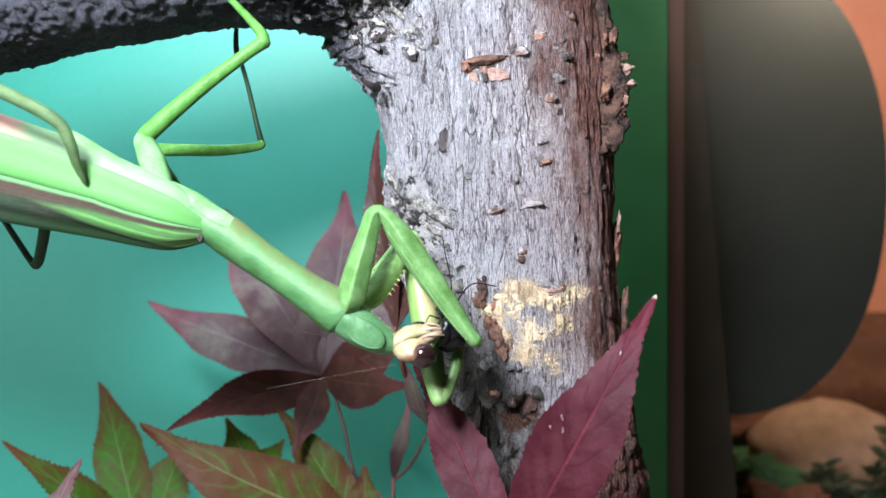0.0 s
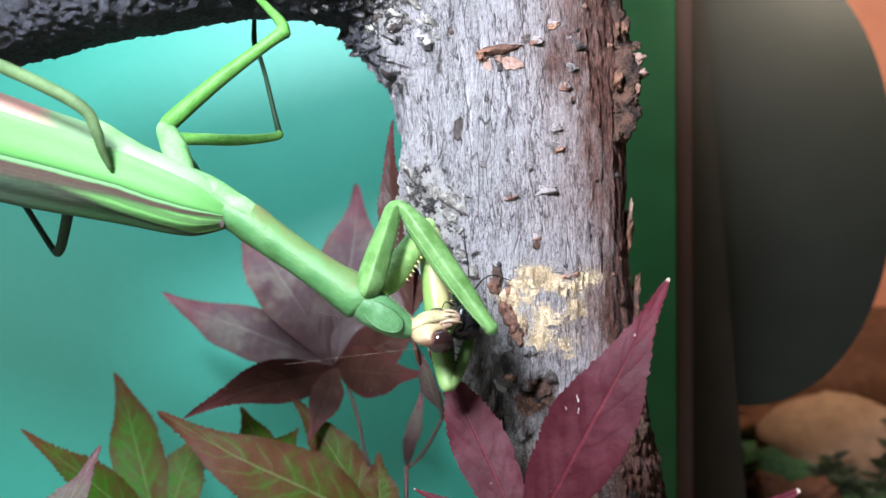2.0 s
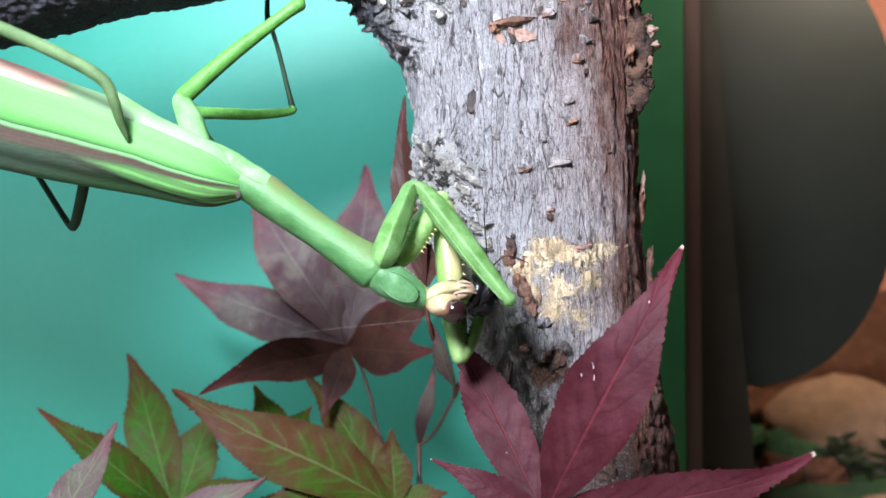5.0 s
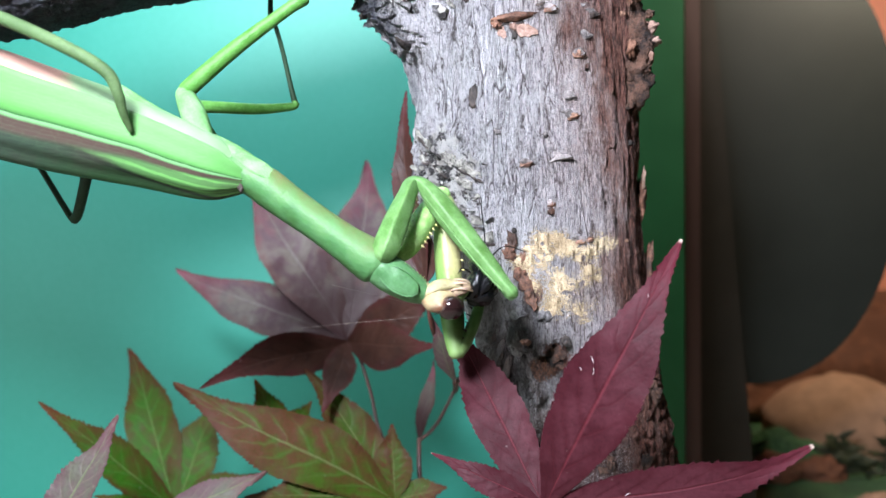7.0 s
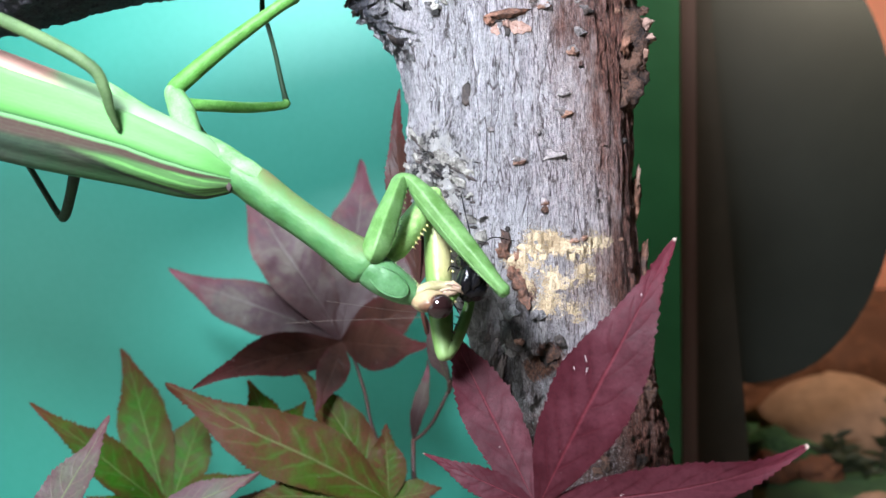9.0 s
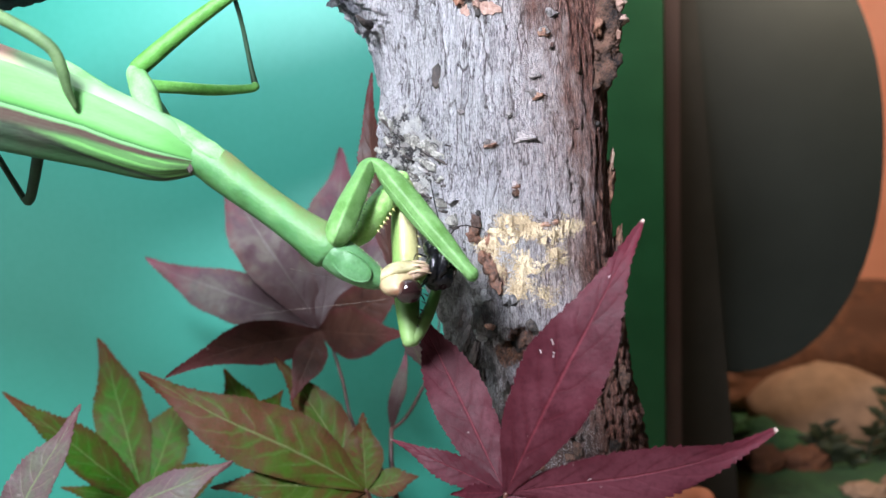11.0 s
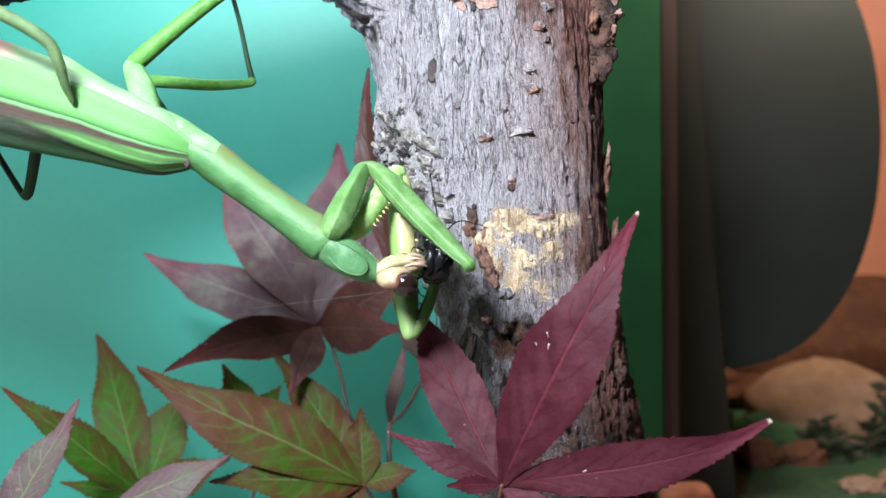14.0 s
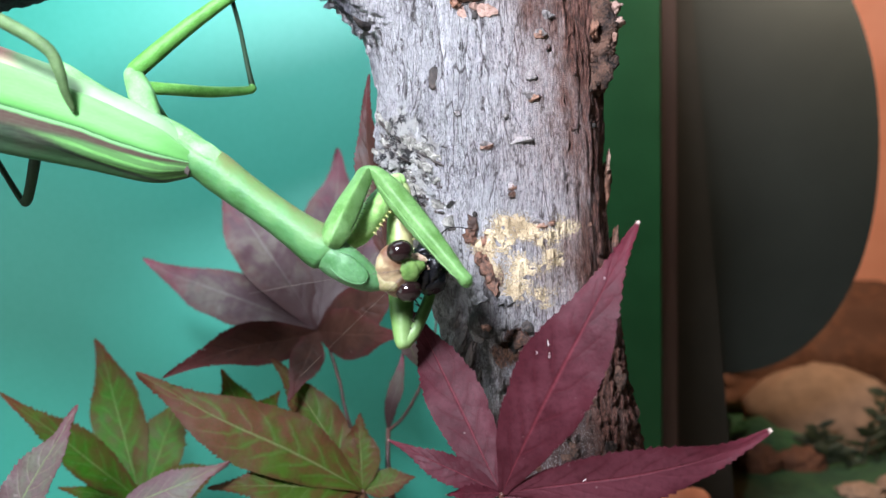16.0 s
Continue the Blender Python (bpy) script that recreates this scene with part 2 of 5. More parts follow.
    slab = n.mix(n.ramp(fine, [(0.36, 0.85), (0.42, 0.0)]), slab, (0.06, 0.045, 0.04))
    slab = n.mix(n.ramp(plates, [(0.05, 1.0), (0.10, 0.0)]), slab, (0.02, 0.015, 0.014))
    col = n.mix(old, col, slab)
    # red-brown inner bark laid bare
    for centre, radius, tone_a, tone_b in (((11.0, 106, 50.6), 3.4, (0.05, 0.016, 0.010), (0.20, 0.075, 0.045)), ((6.4, 104.6, 62.4), 1.8, (0.07, 0.028, 0.02), (0.26, 0.12, 0.085)), ((8.2, 104.6, 59.4), 2.2, (0.07, 0.028, 0.02), (0.30, 0.13, 0.09)),
                                           ((9.4, 105.5, 49.0), 2.6, (0.05, 0.018, 0.010), (0.22, 0.10, 0.055))):
        bare = n.math("ADD", near_spot(n, o, centre, radius), n.math("MULTIPLY", n.math("SUBTRACT", n.noise(flat, 900, 4, 0.7), 0.5), 1.6))
        col = n.mix(n.ramp(bare, [(0.22, 0.0), (0.40, 0.9)]), col, n.ramp(fine, [(0.42, tone_a), (0.58, tone_b)]))
    # the limb keeps its dark old bark
    limb = n.math("ADD", n.math("MULTIPLY", pos.outputs[0], -30.0), n.math("MULTIPLY", patch, 0.8))
    col = n.mix(n.ramp(limb, [(0.64, 0.0), (0.88, 0.90)]), col, n.ramp(n.noise(n.coords((0.3, 1, 1)), 900, 6, 0.7), [(0.36, (0.016, 0.018, 0.028)), (0.56, (0.050, 0.056, 0.085)), (0.72, (0.13, 0.14, 0.18))]))
    relief = n.math("ADD", n.math("MULTIPLY", fibre, 0.9), n.math("ADD", n.math("MULTIPLY", coarse, 0.35), n.math("ADD", n.math("MULTIPLY", fine, 0.7), n.math("MULTIPLY", speck, 0.25))))
    relief = n.math("ADD", relief, n.math("SUBTRACT", n.math("ADD", n.math("MULTIPLY", ridge, 0.12), n.math("MULTIPLY", tone, 0.16)), n.math("MULTIPLY", crack, 0.25)))
    relief = n.math("ADD", relief, n.math("MULTIPLY", old, n.math("MULTIPLY", n.ramp(plates, [(0.0, 0.0), (0.10, 1.0)]), 0.35)))
    return n.done(col, 0.58, relief, 1.0, 0.0034, 0.3)


def leaf_material(name, face, second, vein, tip, margin, rough=0.5, through=0.2, spec=0.2, ribs=0.45, dry=0.0, base_shade=None):
    """face and second tones in blotches, veins from the leaf's own map, coloured tips and margins."""
    n = Nodes(name)
    uv = n.add("ShaderNodeSeparateXYZ", {"Vector": n.add("ShaderNodeTexCoord").outputs["UV"]})
    s, c = uv.outputs[0], n.math("SUBTRACT", n.math("MULTIPLY", uv.outputs[1], 2.0), 1.0)
    o = n.coords()
    blotch, fine, cloud, wide = n.noise(o, 260, 5, 0.6), n.noise(o, 1900, 5, 0.65), n.noise(o, 420, 5), n.noise(o, 75, 3)
    side = n.math("ABSOLUTE", c)
    # side veins leave the midrib by turns, and bend towards the tip
    flip = n.math("MULTIPLY", n.math("SIGN", c), 0.25)
    way = n.math("ADD", n.math("MULTIPLY", n.math("POWER", side, 1.25), -1.7), n.math("MULTIPLY", n.math("SUBTRACT", wide, 0.5), 2.2))
    wave = n.math("FRACT", n.math("ADD", n.math("MULTIPLY", s, 8.5), n.math("ADD", flip, way)))
    gap = n.math("ABSOLUTE", n.math("SUBTRACT", wave, 0.5))
    rib = n.math("MULTIPLY", n.ramp(gap, [(0.015, 1.0), (0.085, 0.0)]), n.ramp(side, [(0.5, 1.0), (0.92, 0.0)]))
    halo = n.math("MULTIPLY", n.ramp(gap, [(0.0, 1.0), (0.24, 0.0)]), n.ramp(side, [(0.45, 1.0), (0.9, 0.0)]))
    mid = n.ramp(n.math("ADD", side, n.math("MULTIPLY", s, 0.02)), [(0.030, 1.0), (0.062, 0.0)])
    net = n.add("ShaderNodeTexVoronoi", {"Vector": o, "Scale": 1150.0}, feature="DISTANCE_TO_EDGE").outputs[0]
    lace = n.ramp(net, [(0.02, 1.0), (0.10, 0.0)])
    pick = n.math("ADD", n.math("MULTIPLY", blotch, 0.55), n.math("ADD", n.math("MULTIPLY", wide, 0.55), n.math("MULTIPLY", n.math("SUBTRACT", 0.5, halo), 0.10)))
    col = n.mix(n.ramp(pick, [(0.49, 0.0), (0.64, 1.0)]), face, second)
    edge = n.math("ADD", side, n.math("MULTIPLY", n.math("SUBTRACT", cloud, 0.5), 1.3))
    col = n.mix(n.ramp(edge, [(0.62, 0.0), (1.02, 0.75)]), col, margin)
    col = n.mix(n.ramp(n.math("ADD", s, n.math("MULTIPLY", n.math("SUBTRACT", cloud, 0.5), 0.4)), [(0.66, 0.0), (0.97, 0.85)]), col, tip)
    col = n.mix(n.math("MULTIPLY", halo, ribs * 0.35), col, vein)
    veins = n.math("MAXIMUM", n.math("MULTIPLY", mid, 0.72), n.math("MULTIPLY", rib, ribs))
    col = n.mix(veins, col, vein)
    col = n.mix(n.math("MULTIPLY", lace, ribs * 0.22), col, vein)
    col = n.mix(n.ramp(fine, [(0.38, 0.30), (0.52, 0.0)]), col, tuple(q * 0.5 for q in face))
    specks = n.ramp(n.noise(o, 900, 2), [(0.74, 0.0), (0.77, 0.5)])
    col = n.mix(n.math("MULTIPLY", specks, 0.35), col, (0.50, 0.42, 0.40))
    # darkens the lobe bases, painting in the shade that lies on them
    if base_shade:
        col = n.mix(n.ramp(n.math("ADD", s, n.math("MULTIPLY", n.math("SUBTRACT", blotch, 0.5), 0.5)), [(0.22, 0.85), (0.52, 0.0)]), col, base_shade)
    if dry:
        col = n.mix(n.ramp(s, [(0.986, 0.0), (0.995, dry)]), col, (0.50, 0.40, 0.34))
    height = n.math("ADD", n.math("MULTIPLY", veins, -0.7), n.math("ADD", n.math("MULTIPLY", halo, -0.9 * ribs), n.math("ADD", n.math("MULTIPLY", n.noise(o, 420, 5), 0.7), n.math("ADD", n.math("MULTIPLY", fine, 0.22), n.math("MULTIPLY", lace, -0.03)))))
    m = n.done(col, n.math("ADD", n.math("MULTIPLY", cloud, 0.3), rough - 0.15), height, 0.45, 0.0004, spec)
    glow = n.add("ShaderNodeBsdfTranslucent", {"Color": col})
    both = n.add("ShaderNodeMixShader", {0: through, 1: n.bsdf.outputs[0], 2: glow.outputs[0]})
    n.t.links.new(both.outputs[0], n.out.inputs[0])
    return m


def wing_material():
    """Forewing: lime leading band, a brown line beside it, dull green behind, along the wing's own map."""
    n = Nodes("forewing_green")
    uv = n.add("ShaderNodeSeparateXYZ", {"Vector": n.add("ShaderNodeTexCoord").outputs["UV"]})
    o = n.coords((1, 1, 1))
    wob = n.math("MULTIPLY", n.math("SUBTRACT", n.noise(o, 160, 3), 0.5), 0.05)
    v = n.math("ADD", uv.outputs[1], wob)
    u = uv.outputs[0]
    col = n.ramp(v, [(0.0, (0.13, 0.26, 0.11)), (0.05, (0.080, 0.218, 0.062)), (0.27, (0.066, 0.20, 0.050)), (0.305, (0.050, 0.16, 0.040)), (0.318, (0.014, 0.055, 0.018)),
                     (0.330, (0.16, 0.35, 0.15)), (0.350, (0.10, 0.22, 0.09)), (0.368, (0.060, 0.042, 0.034)), (0.39, (0.050, 0.036, 0.028)), (0.43, (0.034, 0.060, 0.028)), (0.60, (0.036, 0.082, 0.030)), (0.80, (0.032, 0.076, 0.030)), (1.0, (0.034, 0.100, 0.030))])
    # a green vane by the wing root, ribbed
    fan = n.math("ADD", v, n.math("MULTIPLY", u, 0.34))
    rib = n.math("SINE", n.math("ADD", n.math("MULTIPLY", fan, 62.0), n.math("MULTIPLY", n.noise(o, 260, 3), 2.5)))
    slope = n.math("ADD", v, n.math("MULTIPLY", u, 1.08))
    behind = n.ramp(v, [(0.36, 0.0), (0.39, 1.0)])
    vane = n.math("MULTIPLY", n.ramp(slope, [(0.93, 1.0), (0.97, 0.0)]), n.ramp(n.math("SUBTRACT", v, n.math("MULTIPLY", u, 0.22)), [(0.355, 0.0), (0.395, 1.0)]))
    col = n.mix(n.math("MULTIPLY", vane, n.math("MULTIPLY", n.ramp(rib, [(0.30, 0.35), (0.75, 0.95)]), n.ramp(u, [(0.26, 1.0), (0.48, 0.3)]))), col, (0.105, 0.28, 0.075))
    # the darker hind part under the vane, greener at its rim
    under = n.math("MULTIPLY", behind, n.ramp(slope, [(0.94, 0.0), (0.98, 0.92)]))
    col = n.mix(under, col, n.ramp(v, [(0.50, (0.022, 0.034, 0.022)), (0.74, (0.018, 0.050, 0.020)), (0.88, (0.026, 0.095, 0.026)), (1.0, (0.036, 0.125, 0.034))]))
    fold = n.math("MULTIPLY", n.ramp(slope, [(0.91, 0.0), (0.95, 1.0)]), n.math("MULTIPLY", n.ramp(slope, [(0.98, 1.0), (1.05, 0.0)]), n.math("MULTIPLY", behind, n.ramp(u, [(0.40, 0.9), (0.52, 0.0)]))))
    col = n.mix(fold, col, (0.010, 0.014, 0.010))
    rusty = n.math("MULTIPLY", n.ramp(v, [(0.355, 0.0), (0.375, 1.0)]), n.ramp(n.math("SUBTRACT", v, n.math("MULTIPLY", u, 0.20)), [(0.345, 0.85), (0.385, 0.0)]))
    col = n.mix(rusty, col, (0.058, 0.036, 0.031))
    bloom = n.math("MULTIPLY", n.ramp(u, [(0.40, 0.0), (0.62, 0.85)]), n.ramp(v, [(0.46, 0.0), (0.54, 1.0)]))
    col = n.mix(bloom, col, (0.040, 0.060, 0.047))
    # long fine veins
    fibre = n.math("SINE", n.math("ADD", n.math("MULTIPLY", v, 190.0), n.math("MULTIPLY", n.noise(o, 120, 3), 6.0)))
    col = n.mix(n.math("MULTIPLY", n.ramp(fibre, [(0.55, 0.0), (0.95, 1.0)]), 0.05), col, (0.15, 0.27, 0.14))
    stain = n.math("MULTIPLY", n.ramp(n.noise(o, 130, 4, 0.6), [(0.50, 0.0), (0.62, 0.3)]), n.ramp(v, [(0.36, 0.0), (0.44, 1.0)]))
    col = n.mix(stain, col, (0.050, 0.040, 0.036))
    net = n.add("ShaderNodeTexVoronoi", {"Vector": n.coords((0.4, 1, 1), (0, radians(-14), 0)), "Scale": 1400.0}, feature="DISTANCE_TO_EDGE").outputs[0]
    lines = n.ramp(net, [(0.03, 0.35), (0.12, 0.0)])
    col = n.mix(n.math("MULTIPLY", lines, 0.06), col, (0.20, 0.36, 0.16))
    return n.done(col, 0.5, n.math("ADD", net, n.noise(n.coords((0.2, 1, 1), (0, radians(-14), 0)), 700, 4)), 0.12, 0.0003, 0.09)


def abdomen_material():
    n = Nodes("pale_green_abdomen")
    o = n.coords()
    x = n.add("ShaderNodeSeparateXYZ", {"Vector": o})
    # pink flush on the flank away from the waist
    k = n.math("ADD", n.math("MULTIPLY", x.outputs[0], -28.0), n.math("MULTIPLY", n.noise(o, 150, 3), 0.5))
    flush = n.ramp(k, [(0.80, 0.0), (0.92, 0.85)])
    col = n.ramp(n.noise(o, 200, 4), [(0.35, (0.13, 0.25, 0.11)), (0.65, (0.19, 0.31, 0.16))])
    col = n.mix(flush, col, (0.40, 0.20, 0.175))
    return n.done(col, 0.45, n.noise(o, 900, 4), 0.3, 0.0002, 0.45)


def skin(name, a, b, rough=0.48, sss=0.12, pale=1.0):
    n = Nodes(name)
    o = n.coords()
    cloud, fine = n.noise(o, 420, 5, 0.65), n.noise(o, 2400, 5, 0.7)
    col = n.ramp(cloud, [(0.36, tuple(c * 0.85 for c in a)), (0.64, tuple(c * 1.08 for c in b))])
    col = n.mix(n.ramp(n.noise(o, 230, 4, 0.6), [(0.50, 0.0), (0.66, 0.4)]), col, tuple(min(1, c * 1.45 + 0.03 * pale) for c in b))
    col = n.mix(n.ramp(n.noise(o, 900, 4), [(0.52, 0.0), (0.64, 0.2)]), col, tuple(min(1, c * 1.25 + 0.02 * pale) for c in b))
    col = n.mix(n.ramp(fine, [(0.38, 0.22), (0.5, 0.0)]), col, tuple(c * 0.55 for c in a))
    pimple = n.ramp(n.add("ShaderNodeTexVoronoi", {"Vector": o, "Scale": 2600.0}).outputs["Distance"], [(0.0, 1.0), (0.42, 0.0)])
    col = n.mix(n.math("MULTIPLY", pimple, 0.16), col, tuple(min(1, c * 1.7 + 0.05 * pale) for c in b))
    height = n.math("ADD", n.math("MULTIPLY", fine, 0.7), n.math("ADD", n.math("MULTIPLY", pimple, 0.35), n.math("MULTIPLY", cloud, 0.35)))
    return n.done(col, n.math("ADD", n.math("MULTIPLY", cloud, 0.3), rough - 0.12), height, 0.32, 0.0003, 0.22, Subsurface_Weight=sss, Subsurface_Radius=(0.5, 1.0, 0.3), Subsurface_Scale=0.0006)


BARK = bark_material()
CHIP = plain("red_brown_bark_chip", (0.030, 0.013, 0.008), (0.190, 0.086, 0.052), 900, 0.7, strength=0.7, distance=0.0004)
PALE_CHIP = plain("pale_torn_bark", (0.14, 0.070, 0.048), (0.34, 0.225, 0.175), 900, 0.75, strength=0.6, distance=0.0004)
PINK_CHIP = plain("pink_torn_bark", (0.14, 0.070, 0.050), (0.31, 0.205, 0.165), 700, 0.75, strength=0.6, distance=0.0004)
PLATE_BARK = plain("pale_bark_plate", (0.07, 0.066, 0.058), (0.36, 0.345, 0.31), 1500, 0.75, (1, 1, 0.6), 0.9, 0.0006, 0.3)
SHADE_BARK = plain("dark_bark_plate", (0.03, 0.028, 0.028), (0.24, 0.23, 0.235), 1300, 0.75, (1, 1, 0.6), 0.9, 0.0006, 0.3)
BURR = plain("brown_burr_bark", (0.012, 0.005, 0.0035), (0.150, 0.074, 0.048), 1500, 0.75, strength=1.0, distance=0.0008)
BUD = plain("tan_bud_wood", (0.10, 0.045, 0.028), (0.36, 0.20, 0.135), 1100, 0.75, strength=0.7, distance=0.0004)
SCALE_BARK = plain("grey_brown_bark_scale", (0.075, 0.066, 0.064), (0.29, 0.255, 0.25), 1300, 0.75, (1, 1, 0.5), 0.8, 0.0005, 0.3)
DARK_CHIP = plain("dark_knot_wood", (0.013, 0.010, 0.009), (0.060, 0.042, 0.036), 900, 0.75, strength=0.6, distance=0.0004)
CRUMB = plain("cream_wood_dust", (0.35, 0.265, 0.165), (0.60, 0.49, 0.335), 1200, 0.9, strength=0.8, distance=0.0003, spec=0.2)
GREEN = skin("mantis_green", (0.072, 0.168, 0.040), (0.102, 0.208, 0.068), 0.40)
COLLAR_GREEN = skin("mantis_collar_green", (0.052, 0.150, 0.052), (0.078, 0.186, 0.080), 0.34)
PALE_GREEN = skin("mantis_pale_green", (0.100, 0.255, 0.080), (0.140, 0.305, 0.118), 0.62)
LEG_GREEN = skin("mantis_leg_green", (0.052, 0.170, 0.024), (0.075, 0.215, 0.042), 0.42)
OLIVE_LEG = skin("mantis_olive_leg", (0.046, 0.088, 0.030), (0.064, 0.110, 0.042), 0.6, 0.05, 0.3)
YELLOW_GREEN = skin("mantis_yellow_green", (0.23, 0.46, 0.125), (0.34, 0.57, 0.20), 0.4)
CREAM = skin("mantis_cream", (0.228, 0.198, 0.0901), (0.3, 0.264, 0.15))
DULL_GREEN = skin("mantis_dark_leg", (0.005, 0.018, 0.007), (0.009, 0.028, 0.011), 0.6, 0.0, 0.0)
FACE_GREEN = skin("mantis_face_green", (0.07, 0.14, 0.035), (0.13, 0.22, 0.06), 0.3)


def eye_material():
    n = Nodes("mantis_eye")
    o = n.coords()
    p = n.add("ShaderNodeSeparateXYZ", {"Vector": o})
    x = n.math("ADD", n.math("MULTIPLY", p.outputs[0], 200.0), n.math("MULTIPLY", p.outputs[2], 155.0))
    k = n.math("ADD", x, n.math("MULTIPLY", n.math("SUBTRACT", n.noise(o, 500, 3), 0.5), 0.25))
    col = n.ramp(k, [(0.10, (0.30, 0.20, 0.12)), (0.24, (0.10, 0.045, 0.03)), (0.36, (0.016, 0.007, 0.007)), (0.9, (0.010, 0.005, 0.005))])
    return n.done(col, 0.09, None, spec=0.5)


EYE_DARK = eye_material()
PREY_BLACK = plain("beetle_black", (0.002, 0.002, 0.003), (0.005, 0.005, 0.006), 900, 0.22, strength=0.4, distance=0.0003, spec=0.3)
PALP = skin("mantis_palp_pink", (0.292, 0.197, 0.132), (0.365, 0.27, 0.19))
SPINE = plain("spine_tip", (0.45, 0.42, 0.14), (0.62, 0.56, 0.26), 900, 0.4)
HAIR = plain("feeler_brown", (0.04, 0.027, 0.018), (0.10, 0.072, 0.052), 900, 0.5)
STEM = plain("maple_stem_red", (0.035, 0.012, 0.010), (0.085, 0.028, 0.02), 700, 0.5)
LEAF_RED = leaf_material("maple_leaf_red", (0.038, 0.0070, 0.0108), (0.064, 0.0160, 0.0225), (0.098, 0.0170, 0.0240), (0.074, 0.0105, 0.0180), (0.043, 0.0074, 0.0115), 0.52, 0.05, 0.08, 0.10, 0.9)
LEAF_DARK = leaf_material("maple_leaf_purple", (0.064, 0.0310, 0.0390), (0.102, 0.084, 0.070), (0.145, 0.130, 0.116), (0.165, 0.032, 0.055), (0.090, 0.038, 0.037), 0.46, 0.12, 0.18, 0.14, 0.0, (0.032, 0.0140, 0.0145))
LEAF_BROWN_SHADED = leaf_material("maple_leaf_brown_shaded", (0.027, 0.0110, 0.0084), (0.049, 0.0195, 0.0135), (0.066, 0.029, 0.020), (0.058, 0.0100, 0.0120), (0.054, 0.0125, 0.013), 0.5, 0.1, 0.16, 0.2)
LEAF_OLIVE = leaf_material("maple_leaf_olive", (0.036, 0.072, 0.0062), (0.074, 0.028, 0.0120), (0.118, 0.140, 0.050), (0.068, 0.0125, 0.0095), (0.060, 0.0190, 0.0105), 0.5, 0.2, 0.10, 0.15)
LEAF_GREEN = leaf_material("maple_leaf_green", (0.026, 0.098, 0.0055), (0.052, 0.056, 0.0090), (0.100, 0.165, 0.044), (0.105, 0.0160, 0.0115), (0.068, 0.0235, 0.0110), 0.5, 0.26, 0.10, 0.17)
LEAF_PINK = leaf_material("maple_leaf_pink_grey", (0.120, 0.070, 0.080), (0.104, 0.100, 0.076), (0.165, 0.215, 0.100), (0.115, 0.034, 0.045), (0.108, 0.053, 0.062), 0.45, 0.2, 0.2, 0.25)


def wall_paint():
    n = Nodes("teal_wall_paint")
    o = n.coords()
    col = n.ramp(n.noise(o, 14, 4), [(0.3, (0.018, 0.232, 0.168)), (0.7, (0.025, 0.267, 0.202))])
    col = n.mix(n.ramp(n.noise(o, 700, 3), [(0.4, 0.12), (0.6, 0.0)]), col, (0.055, 0.31, 0.25))
    return n.done(col, 0.5, n.noise(o, 600, 4), 0.1, 0.0003, 0.6)


TEAL = wall_paint()
SHADED_WALL_GREEN = plain("shaded_wall_green", (0.0075, 0.068, 0.019), (0.012, 0.084, 0.026), 40, 0.5, spec=0.4)
POST = plain("red_brown_post", (0.042, 0.0175, 0.013), (0.062, 0.028, 0.021), 150, 0.5, (1, 1, 0.1))
WEDGE_OLIVE = plain("dark_olive_reflection", (0.0150, 0.0120, 0.0082), (0.0195, 0.0155, 0.0108), 60, 0.65, spec=0.2)
PLATE = plain("dark_green_plate", (0.0068, 0.0085, 0.0064), (0.0088, 0.0108, 0.0082), 50, 0.6, spec=0.25)
ORANGE = plain("orange_wall", (0.76, 0.28, 0.17), (0.82, 0.33, 0.21), 30, 0.7)
RUST = plain("rust_brown_rock", (0.075, 0.025, 0.010), (0.130, 0.045, 0.018), 110, 0.85, strength=0.6, distance=0.0015)
TAN = plain("tan_stone", (0.18, 0.102, 0.061), (0.265, 0.152, 0.092), 60, 0.85, strength=0.5, distance=0.001)
MOSS = plain("dark_moss", (0.010, 0.038, 0.012), (0.03, 0.085, 0.024), 160, 0.9, strength=0.9, distance=0.002)
FROND = plain("dull_green_frond", (0.009, 0.014, 0.004), (0.040, 0.040, 0.012), 200, 0.6)
CLAY = plain("orange_clay_floor", (0.30, 0.09, 0.04), (0.42, 0.14, 0.07), 60, 0.85, strength=0.4, distance=0.0006)
BOUNCE_FLOOR = plain("pale_bounce_floor", (0.20, 0.17, 0.13), (0.34, 0.29, 0.23), 90, 0.95, strength=0.8, distance=0.001)
ROOM = plain("room_plaster", (0.40, 0.36, 0.32), (0.46, 0.42, 0.38), 12, 0.9)
SCRATCH = plain("white_scratch", (0.6, 0.5, 0.5), (0.8, 0.72, 0.7), 800, 0.6)


# ---------------------------------------------------------------- the case and the room behind
def structure(name, bm, material, label, smooth=False):
    return tagged(part(name, bm, material, None, smooth=smooth), label, name.split("_")[0], "", "structure")


structure("ground", box(-600, 700, -500, 420, -20, -8), MOSS, "dark green mossy ground under the exhibit")
# unseen floor, kept pale so it bounces light onto the lower wall
structure("floor", box(-260, 100, -60, 194, -8, -4, 0.6), BOUNCE_FLOOR, "floor of the insect case, made pale to bounce light")
structure("wall_back", box(-260, 55.3, 196, 201, -8, 290, 0.3), TEAL, "teal green painted back wall of the case")
structure("wall_orange", box(-600, 700, 420, 430, -20, 600), ORANGE, "orange painted wall behind the exhibit")
structure("wall_west", box(-610, -600, -500, 430, -20, 600), ROOM, "plain plaster room wall")
structure("wall_east", box(700, 710, -500, 430, -20, 600), ROOM, "plain plaster room wall")
structure("wall_south", box(-610, 710, -510, -500, -20, 600), ROOM, "plain plaster room wall")
